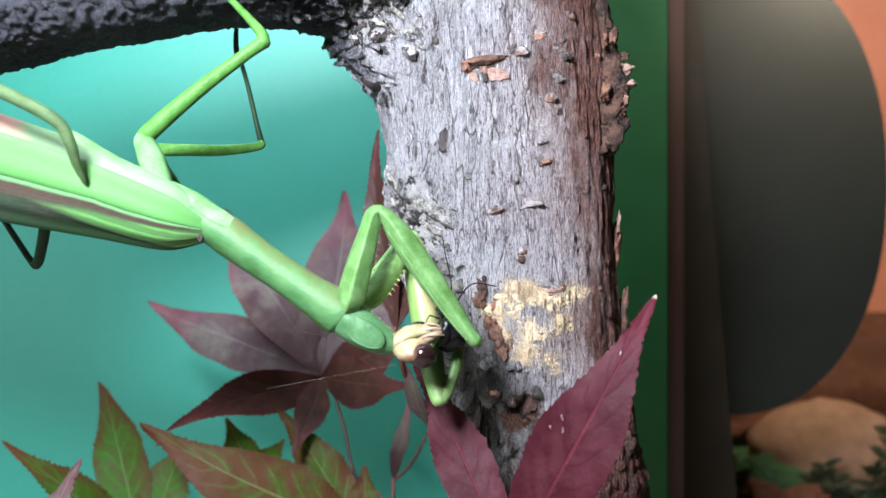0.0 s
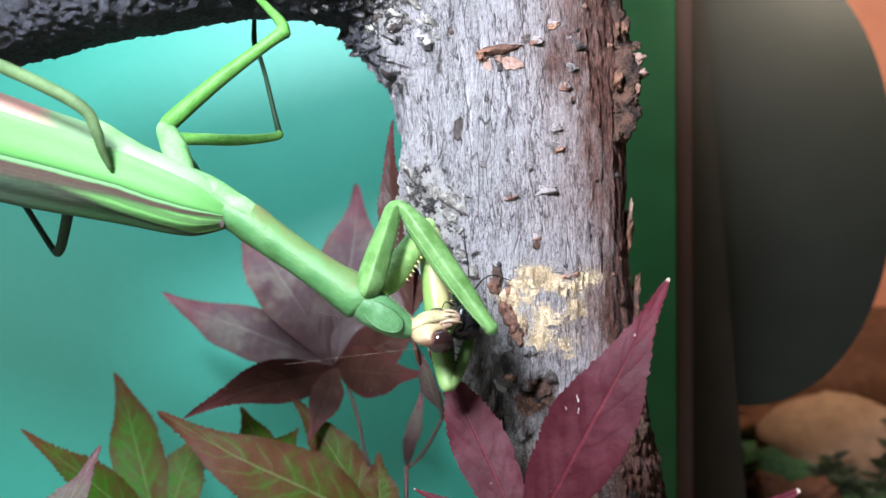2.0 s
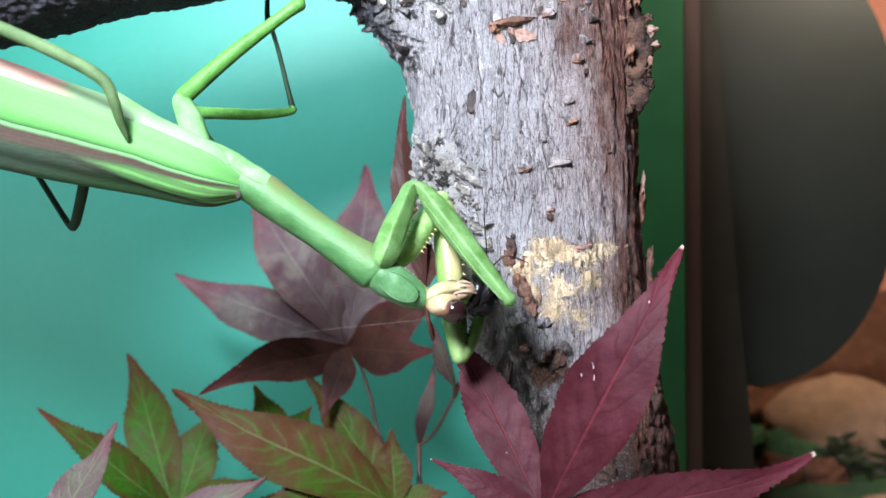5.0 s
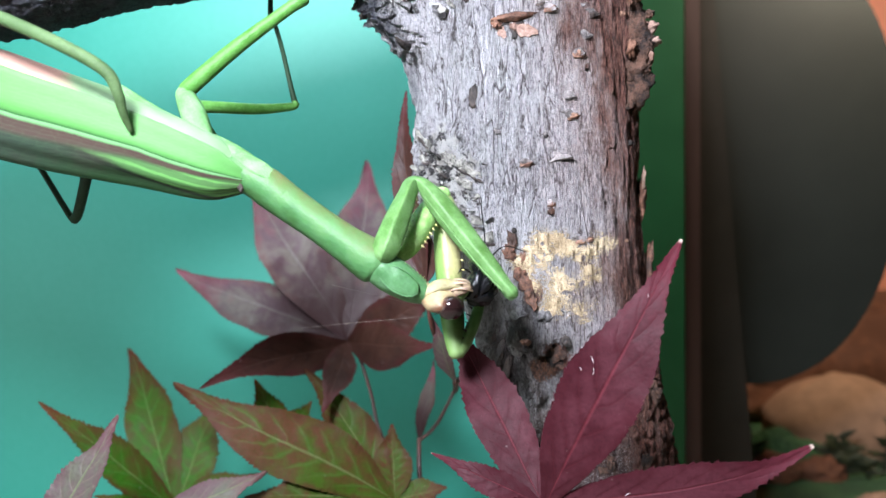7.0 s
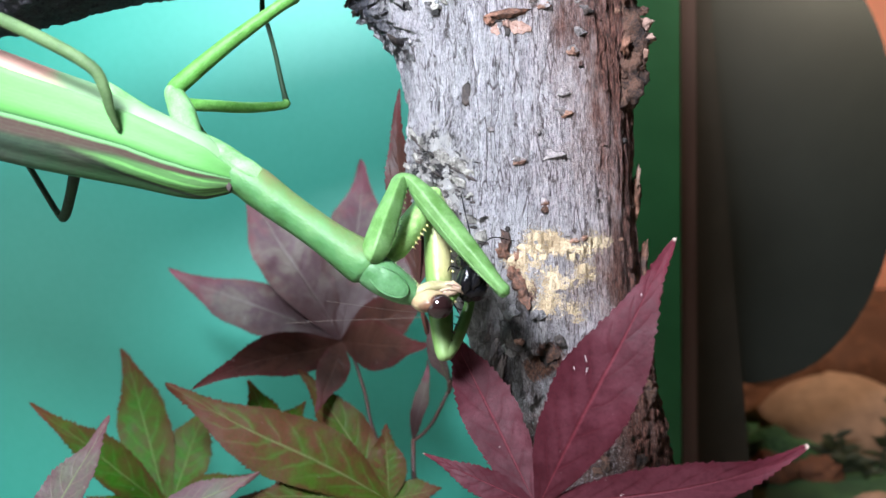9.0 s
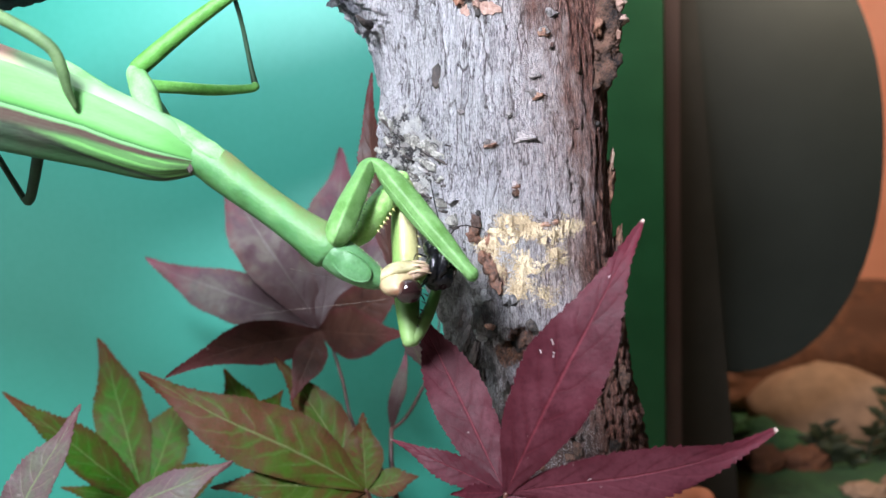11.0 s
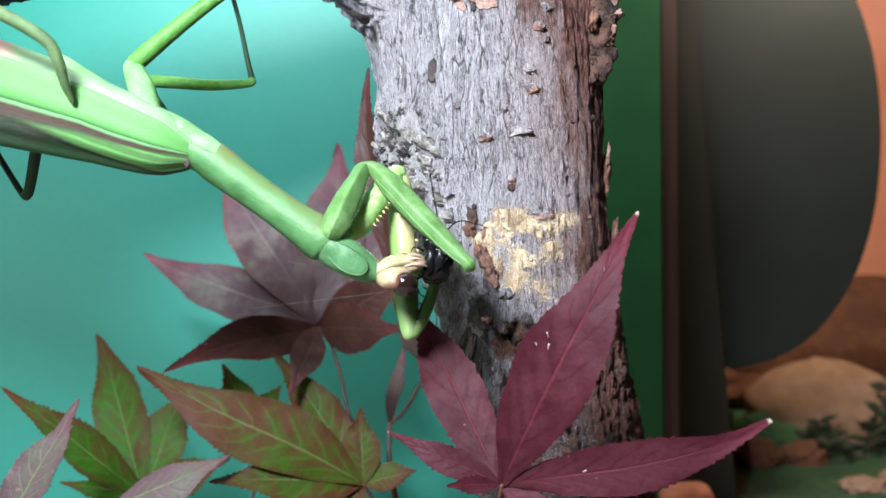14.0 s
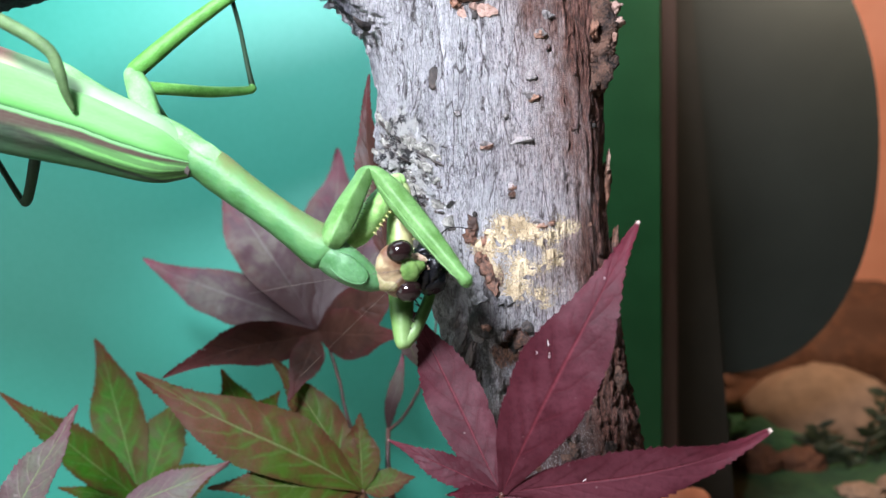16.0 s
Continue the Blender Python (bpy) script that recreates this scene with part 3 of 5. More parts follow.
structure("ceiling", box(-610, 710, -510, 430, 600, 610), ROOM, "plain plaster room ceiling")

# added strip: paints the dim right end of the back wall darker and greener
structure("corner_board", box(24, 55.2, 191.6, 195.6, -8, 290, 0.3), SHADED_WALL_GREEN, "added dark green strip standing in for the shaded back wall")
divider = thing("divider_panel", V(66, 200, -8), "dark olive divider panel with a red-brown post and a rounded plate", "panel")
part("post", box(55.5, 60.0, 194, 204, -8, 290, 0.5), POST, divider, "red-brown painted post", smooth=False)
# lighter wedge: a reflection on the dark panel, modelled as a solid piece
bm = bmesh.new()
edge = [(60.2, -8), (76, -8), (64, 290 - 150), (63.2, 290), (60.2, 290)]
front = [bm.verts.new(V(x, 198.5, z)) for x, z in edge]
back = [bm.verts.new(V(x, 202.5, z)) for x, z in edge]
bm.faces.new(front), bm.faces.new(back[::-1])
for i in range(len(edge)):
    bm.faces.new((front[i], front[i - 1], back[i - 1], back[i]))
part("board", bm, WEDGE_OLIVE, divider, smooth=False)
bm = bmesh.new()
rim = []
for k in range(96):
    a = 2 * math.pi * k / 96
    c, s = math.cos(a), math.sin(a)
    rim.append((75.4 + 39.9 * math.copysign(abs(c) ** 0.92, c), 89 + 60 * math.copysign(abs(s) ** 0.92, s)))
layers = [[bm.verts.new(V(75.4 + (x - 75.4) * k, y, 89 + (z - 89) * k)) for x, z in rim] for y, k in ((202.55, 0.997), (202.75, 1.0), (206.0, 1.0), (206.2, 0.997))]
bm.faces.new(layers[0]), bm.faces.new(layers[-1][::-1])
for p, q in zip(layers, layers[1:]):
    for k in range(96):
        bm.faces.new((p[k], p[k - 1], q[k - 1], q[k]))
part("rounded_plate", bm, PLATE, divider, "dark green rounded plate", smooth=False)


# ---------------------------------------------------------------- rocks and fronds beyond the divider
def rock(name, centre, size, seed, material, label, rough=0.25):
    ob = part(name, lump(centre, size, seed, rough, sub=4), material, None, origin=V(centre[0], centre[1], centre[2] - size[2]))
    return tagged(ob, label, "rock")


rock("boulder", (172, 318, 14), (52, 22, 30), 3, RUST, "rusty brown rough rock against the orange wall")
rock("boulder", (110, 330, 4), (40, 20, 18), 5, RUST, "rusty brown rough rock against the orange wall")
rock("stone", (132, 268, 2), (27, 13, 18), 8, TAN, "smooth tan stone among green fronds", 0.07)
rock("stone", (118, 216, -7), (6.5, 4, 2.6), 12, TAN, "small tan stone lying on moss", 0.3)
rock("clay_pebble", (59.6, 187, -0.2), (6.6, 4.0, 4.6), 21, CLAY, "rounded orange clay pebble on the case floor", 0.12)
rock("clay_pebble", (4, 160, -1.6), (6, 4, 4.6), 23, CLAY, "rounded orange clay pebble on the case floor", 0.12)
rock("stone", (130, 221, -7), (5, 4, 2.8), 14, TAN, "small tan stone lying on moss", 0.3)
rock("boulder", (98, 241, -5), (7, 5, 5.4), 31, RUST, "dark brown clod among the fronds", 0.3)
rock("boulder", (113, 243, -6), (8, 5, 5.0), 33, RUST, "dark brown clod among the fronds", 0.3)
tagged(part("moss_mound", lump((104, 253, -6), (17, 8, 9.5), 35, 0.22, sub=4), MOSS, None, origin=V(104, 253, -14)), "low dark green moss mound before a tan stone", "moss")


def frond(x, y, z, height, lean, seed):
    """A low tufted plant: a stem with ragged leaflets."""
    rng = random.Random(seed)
    ob = thing("fern", V(x, y, z), "dull green leafy frond beside a tan stone", "plant", "fronds by the stone")
    top = Vector((x + lean, y - 3, z + height))
    part("stalk", taper([(x, y, z, 0.7), ((x + top.x) / 2 - lean * 0.1, y - 1, (z + top.z) / 2, 0.6), (*top, 0.3)]), FROND, ob)
    for k in range(9):
        u = 0.25 + 0.75 * k / 8
        c = Vector((x, y, z)).lerp(top, u)
        a = rng.uniform(-0.5, 0.9) + (math.pi if k % 2 else 0)
        d = Vector((math.cos(a), rng.uniform(-0.6, 0.2), abs(math.sin(a)) * 0.6 + 0.15)).normalized()
        size = rng.uniform(4, 11) * (1.15 - 0.5 * u)
        part("leaflet", loft([(*c, 0.3, 0.15), (*(c + d * size * 0.4), rng.uniform(0.9, 1.9), 0.15), (*(c + d * size * 0.75), rng.uniform(0.5, 1.1), 0.12), (*(c + d * size), 0.1, 0.1)], 8, 3), FROND, ob)
    return ob


for i, (x, y, h, lean) in enumerate(((124, 248, 12, -5), (134, 246, 18, 4), (141, 250, 24, 2), (150, 246, 18, 5), (128, 242, 7, -8), (92, 246, 14, -4))):
    frond(x, y, -8, h, lean, i)


# ---------------------------------------------------------------- trunk
def trunk_mesh():
    bm = loft([(23, 120, -14, 16, 16), (21, 119, 12, 13.4, 13.5), (18.2, 118.5, 34, 12.7, 12.8), (15.6, 118.2, 46, 12.8, 12.8), (13.4, 118, 56, 13.7, 13.2), (11.3, 118, 65, 15.0, 13.6),
               (9.2, 118, 73, 16.5, 13.8), (8.4, 118, 80, 17.2, 13.6), (8.7, 118, 88, 16.7, 13.4), (7.7, 118, 95, 17.6, 13.4), (6.6, 118, 104, 17.6, 13.6), (5, 118, 118, 16, 14), (3, 119, 150, 13, 13)], 48, 6)
    loft([(-120, 97, 86, 11, 11), (-88, 98, 99.4, 12, 12), (-57, 100, 108.4, 13, 13), (-45, 102, 111.9, 13, 13), (-30, 106, 115.4, 13, 13), (-20, 109, 116.6, 14, 13.5), (-8, 114, 116.8, 15.5, 14), (4, 118, 116, 15, 13)], 40, 6, (0, 0, 1), bm)
    loft([(-3.5, 116, 98, 9, 9), (-5, 115.6, 106, 12.5, 10.5), (-7, 115, 116, 13, 11)], 32, 6, bm=bm)
    bmesh.ops.recalc_face_normals(bm, faces=bm.faces)
    me = bpy.data.meshes.new("raw_wood")
    bm.to_mesh(me)
    bm.free()
    ob = new("raw_wood", me)
    m = ob.modifiers.new("remesh", "REMESH")
    m.mode, m.voxel_size = "VOXEL", 0.00035
    s = ob.modifiers.new("smooth", "SMOOTH")
    s.factor, s.iterations = 0.5, 16
    out = bpy.data.meshes.new_from_object(ob.evaluated_get(bpy.context.evaluated_depsgraph_get()))
    bpy.data.objects.remove(ob)
    return out


def weather(me):
    """Pushes the wood's surface in and out: long fibres, shallow furrows, and plates of old bark by the fork."""
    n = len(me.vertices)
    co, no = np.empty(n * 3), np.empty(n * 3)
    me.vertices.foreach_get("co", co)
    me.vertex_normals.foreach_get("vector", no)
    co, no = co.reshape(-1, 3) * 1000, no.reshape(-1, 3)
    push = np.empty(n)
    for i in range(n):
        x, y, z = co[i]
        limb = min(max((-4 - x + (z - 96) * 0.4) / 6, 0), 1) if z > 84 else 0.0
        knob = math.exp(-((x + 5) / 5.5) ** 2 - ((z - 74) / 8.5) ** 2) + 0.8 * math.exp(-((x - 4) / 6) ** 2 - ((z - 50) / 9) ** 2) + 0.4 * min(max((48 - z + 0.5 * (x - 12)) / 8, 0), 1)
        old = min(limb + knob, 1)
        lean = x + 0.10 * z
        fib = noise.noise(Vector((lean * 1.05, y * 1.05, z * 0.075)))
        groove = abs(noise.noise(Vector((lean * 0.8 + 40, y * 0.8, z * 0.06))))
        fine = noise.noise(Vector((lean * 2.4, y * 2.4, z * 0.45 + 9)))
        big = noise.noise(Vector((x * 0.09, y * 0.09, z * 0.06)))
        plate = noise.fractal(Vector((x * 0.42, y * 0.42, z * 0.36)), 0.8, 2.1, 4)
        rag = noise.noise(Vector((lean * 1.3, y * 1.3, z * 0.7)))
        cut = math.exp(-((x - 3.0 - (54.7 - z) * 0.26) / 1.8) ** 2) * min(max((61 - z) / 5, 0), 1) * min(max((z - 38) / 5, 0), 1) if y < 120 else 0.0
        pit = min(max((math.exp(-((x - 11.0 + 0.2 * (z - 51)) / 2.0) ** 2 - ((z - 50.6) / 2.8) ** 2) + 0.25 * rag - 0.42) * 2.2, 0), 1) if y < 120 else 0.0
        slab = 0.0
        near = min(knob + 0.6 * limb, 1)
        if near > 0.08 and y < 122:
            d, _ = noise.voronoi(Vector((x * 0.42 + z * 0.18 + 0.5 * rag, y * 0.4, z * 0.46 - x * 0.12 + 0.5 * fib)))
            tilt = noise.cell(Vector((x * 0.42 + z * 0.18, y * 0.4, z * 0.46 - x * 0.12)))
            slab = near * (min((d[1] - d[0]) * 3.2, 1.0) * 1.1 - 0.8 + 0.35 * tilt)
        smooth_limb = 1 - 0.65 * min(max((-x - 20) / 12, 0), 1)
        swell = 1.7 * math.exp(-((x - 7.7) / 2.9) ** 2 - ((z - 53.6) / 4.2) ** 2) if y < 118 else 0.0
        push[i] = swell + slab * smooth_limb - 1.2 * pit * (1 + 0.5 * plate) - 4.5 * cut * (1 + 0.5 * rag) + 0.45 * big + (0.34 * fib + 0.26 * fine + 0.5 * min(groove, 0.35)) * (1 - 0.4 * old) + old * 0.6 * plate * smooth_limb + 0.22 * rag
    co += no * push[:, None]
    me.vertices.foreach_set("co", (co / 1000).ravel())
    me.update()


wood = trunk_mesh()
weather(wood)
wood.name = "trunk"
for f in wood.polygons:
    f.use_smooth = True
wood.materials.clear()
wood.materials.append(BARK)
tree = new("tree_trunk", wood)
ORIGIN[tree] = Vector((0, 0, 0))
tagged(tree, "weathered grey bare tree trunk with a side limb and flaking bark", "trunk")
SURFACE = BVHTree.FromPolygons([v.co for v in wood.vertices], [p.vertices for p in wood.polygons])


def skin_at(x, z, y0=40):
    """The place and normal of the wood's near face at x, z (millimetres)."""
    p, nrm, _, _ = SURFACE.ray_cast(V(x, y0, z), Vector((0, 1, 0)))
    return (p * 1000, nrm) if p else (Vector((x, 116, z)), Vector((0, -1, 0)))


def bump_on(name, x, z, size, seed, material, turn=0.0, rough=0.35, sink=0.2, y=None, label=""):
    c = skin_at(x, z)[0] if y is None else Vector((x, y, z))
    if c.y > 115.9 and y is None:
        return None
    c.y += size[1] * sink
    return part(name, lump(c, size, seed, rough, sub=3, turn=turn), material, tree, label)


def flake_on(name, x, z, w, h, seed, material, lift=0.3, thick=0.35, tilt=0.18, turn=0.0, label=""):
    """A thin broken plate of bark standing off the wood, with a crisp uneven outline; sizes in millimetres."""
    rng = random.Random(seed)
    c, nrm = skin_at(x, z)
    if c.y > 115.5 or nrm.y > -0.42:
        return None
    nrm = (nrm + Vector((rng.uniform(-tilt, tilt), -0.2, rng.uniform(-tilt, tilt)))).normalized()
    right = Vector((0, 0, 1)).cross(nrm).normalized()
    if right.x < 0:
        right = -right
    high = nrm.cross(right)
    if high.z < 0:
        high = -high
    n = 14
    reach = [rng.uniform(0.62, 1.18) for _ in range(n)]
    bm = bmesh.new()
    rings = []
    for k, up in ((0.9, -0.9), (1.0, lift - thick * 0.3), (0.97, lift + thick * 0.4), (0.72, lift + thick * 0.6), (0.36, lift + thick * 0.65)):
        ring = []
        for i in range(n):
            a = 2 * math.pi * i / n
            px, pz = w * reach[i] * k * math.cos(a), h * reach[i] * k * math.sin(a)
            px, pz = px * math.cos(turn) - pz * math.sin(turn), px * math.sin(turn) + pz * math.cos(turn)
            rough = 0.16 * noise.noise(Vector((px * 1.8 + seed, pz * 1.8, k * 3))) * (up > 0)
            ring.append(bm.verts.new((c + right * px + high * pz + nrm * (up + rough)) / 1000))
        rings.append(ring)
    for p, q in zip(rings, rings[1:]):
        for i in range(n):
            bm.faces.new((p[i], p[(i + 1) % n], q[(i + 1) % n], q[i]))
    bm.faces.new(rings[-1]), bm.faces.new(rings[0][::-1])
    return part(name, bm, material, tree, label, smooth=False)


# torn scar, buds and leaf scars down the face
bump_on("bark_scar", 5.4, 97.2, (2.7, 1.1, 0.55), 1, CHIP, -0.12, 0.45, 0.1, label="torn lip of a bark scar")
bump_on("bark_scar", 3.2, 96.4, (0.7, 0.8, 0.7), 6, CHIP, 0.2, 0.6, 0.2)
bump_on("dark_hollow", 5.6, 96.4, (2.1, 0.5, 0.32), 5, DARK_CHIP, -0.1, 0.3, 0.5)
bump_on("dark_hollow", 5.7, 94.9, (0.42, 0.5, 0.8), 8, DARK_CHIP, 0.1, 0.4, 0.4)
flake_on("bark_scar", 4.0, 95.3, 1.1, 0.9, 11, PINK_CHIP, 0.0, 0.3, 0.1)
flake_on("bark_scar", 7.4, 95.4, 1.5, 1.2, 12, PINK_CHIP, -0.05, 0.3, 0.1)
flake_on("bark_scar", 5.6, 96.0, 0.8, 0.7, 13, PINK_CHIP, 0.2, 0.3, 0.2)
for i, (x, z, w, h, mat) in enumerate(((12.8, 100.8, 1.4, 0.7, BUD), (10.4, 98.4, 1.1, 0.5, BUD), (16.6, 98.2, 0.9, 0.6, DARK_CHIP), (15.6, 95.0, 0.8, 0.5, SCALE_BARK), (14.6, 92.4, 0.8, 0.7, BUD),
                                       (13.4, 83.8, 1.2, 0.6, BUD), (13.2, 86.6, 0.8, 0.7, SCALE_BARK), (11.9, 78.0, 1.6, 0.5, SCALE_BARK), (7.3, 77.2, 0.9, 0.45, PALE_CHIP), (10.6, 71.6, 0.6, 0.5, BUD),
                                       (15.0, 66.6, 1.4, 0.5, BUD), (9.9, 81.0, 0.3, 0.3, DARK_CHIP), (17.5, 104.0, 0.7, 0.6, BUD), (3.4, 81.6, 0.5, 0.3, SCALE_BARK))):
    flake_on("bud_scale", x - 0.1, z + 0.2, w * 1.1, h * 1.0, 320 + i, SCALE_BARK, 0.02, 0.35, 0.1, -0.2)
    bump_on("bud", x, z - 0.1, (w * 1.0, 0.55, h * 0.75), 20 + i, mat, -0.2, 0.6, 0.2)
# small knots and old leaf scars scattered over the wood
rng = random.Random(31)
for i in range(26):
    x, z = rng.uniform(-6, 23), rng.uniform(56, 106)
    size = rng.uniform(0.16, 0.42) * (1.3 if x > 8 else 1.0)
    if not (6 < x < 17 and 57 < z < 68):
        bump_on("knot", x, z, (size * rng.uniform(1.0, 2.2), 0.3, size), 400 + i, rng.choice((BARK,) * 6 + (SCALE_BARK, DARK_CHIP, BUD)), rng.uniform(-0.5, 0.3), 0.55, 0.65)
bump_on("dark_spot", 0.2, 86.8, (0.75, 0.18, 1.5), 50, DARK_CHIP, 0.15, sink=0.4)
# burr: a crust of old bark down the edge, and lifted slivers below it
def crust(points, seed, amount):
    bm = loft(points, 30, 9)
    bm.normal_update()
    for v in bm.verts:
        p = v.co * 1000 + Vector((seed, 0, 0))
        k = noise.fractal(p * 0.55, 0.75, 2.1, 5) + 0.5 * abs(noise.noise(Vector((p.x * 0.9, p.y * 0.9, p.z * 0.45))))
        k += 0.35 * noise.fractal(p * 2.2, 0.7, 2.1, 3)
        v.co += v.normal * (k - 0.15) * amount / 1000
    return bm


part("burr", crust([(21.6, 113.6, 116, 1.2, 1.4), (22.2, 113.2, 108, 1.5, 1.8), (23.4, 113.0, 101, 1.3, 1.8), (23.6, 112.8, 97.5, 2.0, 2.2), (24.0, 112.6, 94.6, 1.7, 2.0), (23.9, 112.4, 91.4, 1.9, 2.2), (23.4, 112.2, 88.4, 1.9, 2.1), (22.8, 112.4, 86.4, 1.2, 1.5), (22.4, 113, 85.6, 0.3, 0.6)], 3, 1.0), BURR, tree, "cracked brown burr along the trunk edge")
part("burr", crust([(23.0, 111.6, 99.5, 0.4, 0.6), (23.9, 111.0, 97.6, 1.4, 1.7), (24.9, 110.8, 95.2, 1.5, 1.9), (24.3, 110.8, 92.6, 1.3, 1.7), (24.7, 110.8, 90.0, 1.3, 1.7), (23.7, 111.0, 87.6, 1.2, 1.6), (23.0, 111.6, 85.9, 0.4, 0.6)], 17, 1.0), BURR, tree, "thick cracked brown burr standing off the trunk")
for i, (x, y, z, sx, sz, mat) in enumerate(((25.9, 110.0, 97.2, 0.7, 0.8, PINK_CHIP), (26.4, 109.8, 95.2, 0.7, 0.6, PINK_CHIP), (25.6, 109.6, 92.8, 0.5, 1.0, PALE_CHIP), (22.6, 108.4, 94.0, 0.5, 1.4, CHIP), (25.5, 111.6, 97.8, 0.9, 0.7, PALE_CHIP), (25.7, 111.5, 94.6, 0.9, 0.8, PALE_CHIP), (24.4, 110.6, 90.0, 0.6, 1.5, PALE_CHIP), (23.8, 110.6, 92.6, 0.5, 1.2, CHIP), (25.2, 114.5, 72.0, 0.8, 3.4, CHIP), (25.6, 114.2, 75.4, 0.22, 1.6, PALE_CHIP), (26.4, 114.4, 62, 0.6, 4.2, CHIP))):
    bump_on("bark_sliver", x, z, (sx, 1.3, sz), 60 + i, mat, 0.1, 0.6, y=y)
# lifted flakes by the hollow under the mantis
for i, (x, z, w, h, mat, turn) in enumerate(((7.6, 60.6, 0.9, 2.3, CHIP, -0.5), (6.9, 64.4, 0.7, 1.6, CHIP, 0.2), (11.4, 51.0, 1.5, 1.7, DARK_CHIP, 0.3), (10.6, 49.6, 1.3, 1.2, CHIP, 0.2), (8.6, 52.4, 1.8, 1.4, BARK, 0.5),
                                             (7.0, 54.4, 1.4, 1.0, BARK, 0.2), (9.4, 45.6, 1.3, 2.0, BARK, 0.1), (-2.0, 76.8, 2.2, 1.2, BARK, 0.5), (-4.6, 79.8, 1.3, 1.0, BARK, 0.1), (-1.0, 72.4, 1.6, 0.8, BARK, 0.6),
                                             (-5.4, 76.0, 1.2, 1.4, BARK, 0.0))):
    bump_on("bark_flake", x, z, (w, 0.5, h), 90 + i, mat, turn, 0.75, 0.5)
part("twig_stub", taper([(-9.2, 109.0, 94.5, 0.7), (-9.9, 107.0, 94.4, 0.5), (-10.7, 106.0, 95.0, 0.15)], segs=8), DARK_CHIP, tree, "broken dark twig stub")
# broken plates on the knob
rng = random.Random(77)
for i in range(52):
    x = rng.gauss(-4.0, 3.2)
    z = 74.5 - 0.55 * (x + 4) + rng.gauss(0, 3.4)
    w = rng.uniform(0.4, 1.7)
    if x > 1.2 and z > 71:
        continue
    flake_on("bark_plate", x, z, w, w * rng.uniform(0.35, 0.7), 700 + i, PLATE_BARK if rng.random() < 0.45 else BARK, rng.uniform(-0.15, 0.2), rng.uniform(0.2, 0.4), 0.25, rng.uniform(-0.9, 0.1))
for i, (x, z, w, h, turn) in enumerate(((-7.6, 82.0, 1.3, 0.7, -0.9), (-6.2, 80.6, 1.6, 0.8, -0.7), (-4.6, 79.4, 1.5, 0.9, -0.6), (-3.0, 78.0, 1.7, 0.9, -0.5), (-1.2, 77.0, 1.6, 0.8, -0.55), (0.2, 76.0, 1.2, 0.7, -0.5),
                                        (-6.8, 78.6, 1.0, 0.6, -0.4), (-4.4, 76.6, 0.9, 0.5, -0.6), (-2.4, 71.6, 1.2, 0.7, -0.5), (0.6, 69.4, 1.1, 0.8, -0.2), (2.2, 67.2, 1.0, 0.8, 0.1), (-0.6, 66.6, 1.0, 0.6, -0.3))):
    flake_on("bark_plate", x, z, w, h, 1200 + i, PLATE_BARK, 0.10, 0.34, 0.12, turn)
    bump_on("crack", x + 0.5, z - h - 0.25, (w * 0.9, 0.35, 0.22), 1230 + i, DARK_CHIP, -turn * 0.9, 0.5, 0.2)
for i in range(48):
    x = rng.gauss(-2.6, 3.0)
    z = 74.0 - 0.6 * (x + 4) + rng.gauss(0, 3.2)
    if x < 2.5:
        bump_on("fissure", x, z, (rng.uniform(0.25, 0.9), 0.22, rng.uniform(0.10, 0.2)), 1300 + i, DARK_CHIP, rng.uniform(0.2, 1.0), 0.5, 0.5)
# a round old knot below the prey, and brown bark left round it
bump_on("old_knot", 6.7, 53.2, (2.3, 1.5, 1.9), 801, BARK, 0.3, 0.25, 0.35, label="round old knot with a tan core")
flake_on("knot_rim", 6.8, 53.0, 1.5, 1.1, 803, SHADE_BARK, 1.1, 0.4, 0.1)
bump_on("knot_core", 6.9, 52.9, (0.7, 0.5, 0.42), 802, CHIP, 0.1, 0.5, 0.0, skin_at(6.9, 52.9)[0].y - 1.15)
for i, (x, z, w, h, mat, lift) in enumerate(((11.4, 51.4, 1.5, 2.2, CHIP, 0.2), (12.6, 52.8, 0.8, 1.0, DARK_CHIP, 0.4), (10.6, 49.4, 1.0, 1.2, CHIP, 0.1), (6.2, 56.6, 1.4, 1.0, SHADE_BARK, 0.3), (9.6, 56.4, 1.3, 0.8, SHADE_BARK, 0.1), (6.0, 51.8, 1.2, 1.4, SHADE_BARK, 0.3),
                                             (7.4, 48.2, 1.0, 1.8, BARK, -0.1), (9.8, 46.0, 1.1, 2.4, BARK, -0.1), (5.0, 58.4, 1.0, 0.7, SHADE_BARK, 0.3), (6.4, 61.8, 0.9, 1.3, CHIP, 0.4), (7.2, 60.2, 0.9, 1.6, CHIP, 0.5), (8.1, 58.4, 0.8, 1.5, CHIP, 0.3), (5.3, 66.6, 0.8, 1.6, CHIP, 0.6), (4.9, 65.0, 0.9, 1.3, CHIP, 0.4), (5.5, 68.0, 0.4, 0.4, DARK_CHIP, 0.3), (10.4, 70.6, 0.5, 0.5, CHIP, 0.3))):
    flake_on("bark_plate", x, z, w, h, 820 + i, mat, lift, 0.4, 0.25, 0.3)
# dark slivers that stand in for the shadow inside the carved groove
for i, (x, z, h) in enumerate(((3.3, 53.6, 2.0), (4.2, 50.4, 2.4), (5.0, 46.8, 2.6), (5.9, 43.0, 2.4))):
    bump_on("groove", x, z, (0.55, 0.5, h), 860 + i, DARK_CHIP, 0.25, 0.6, 0.3)
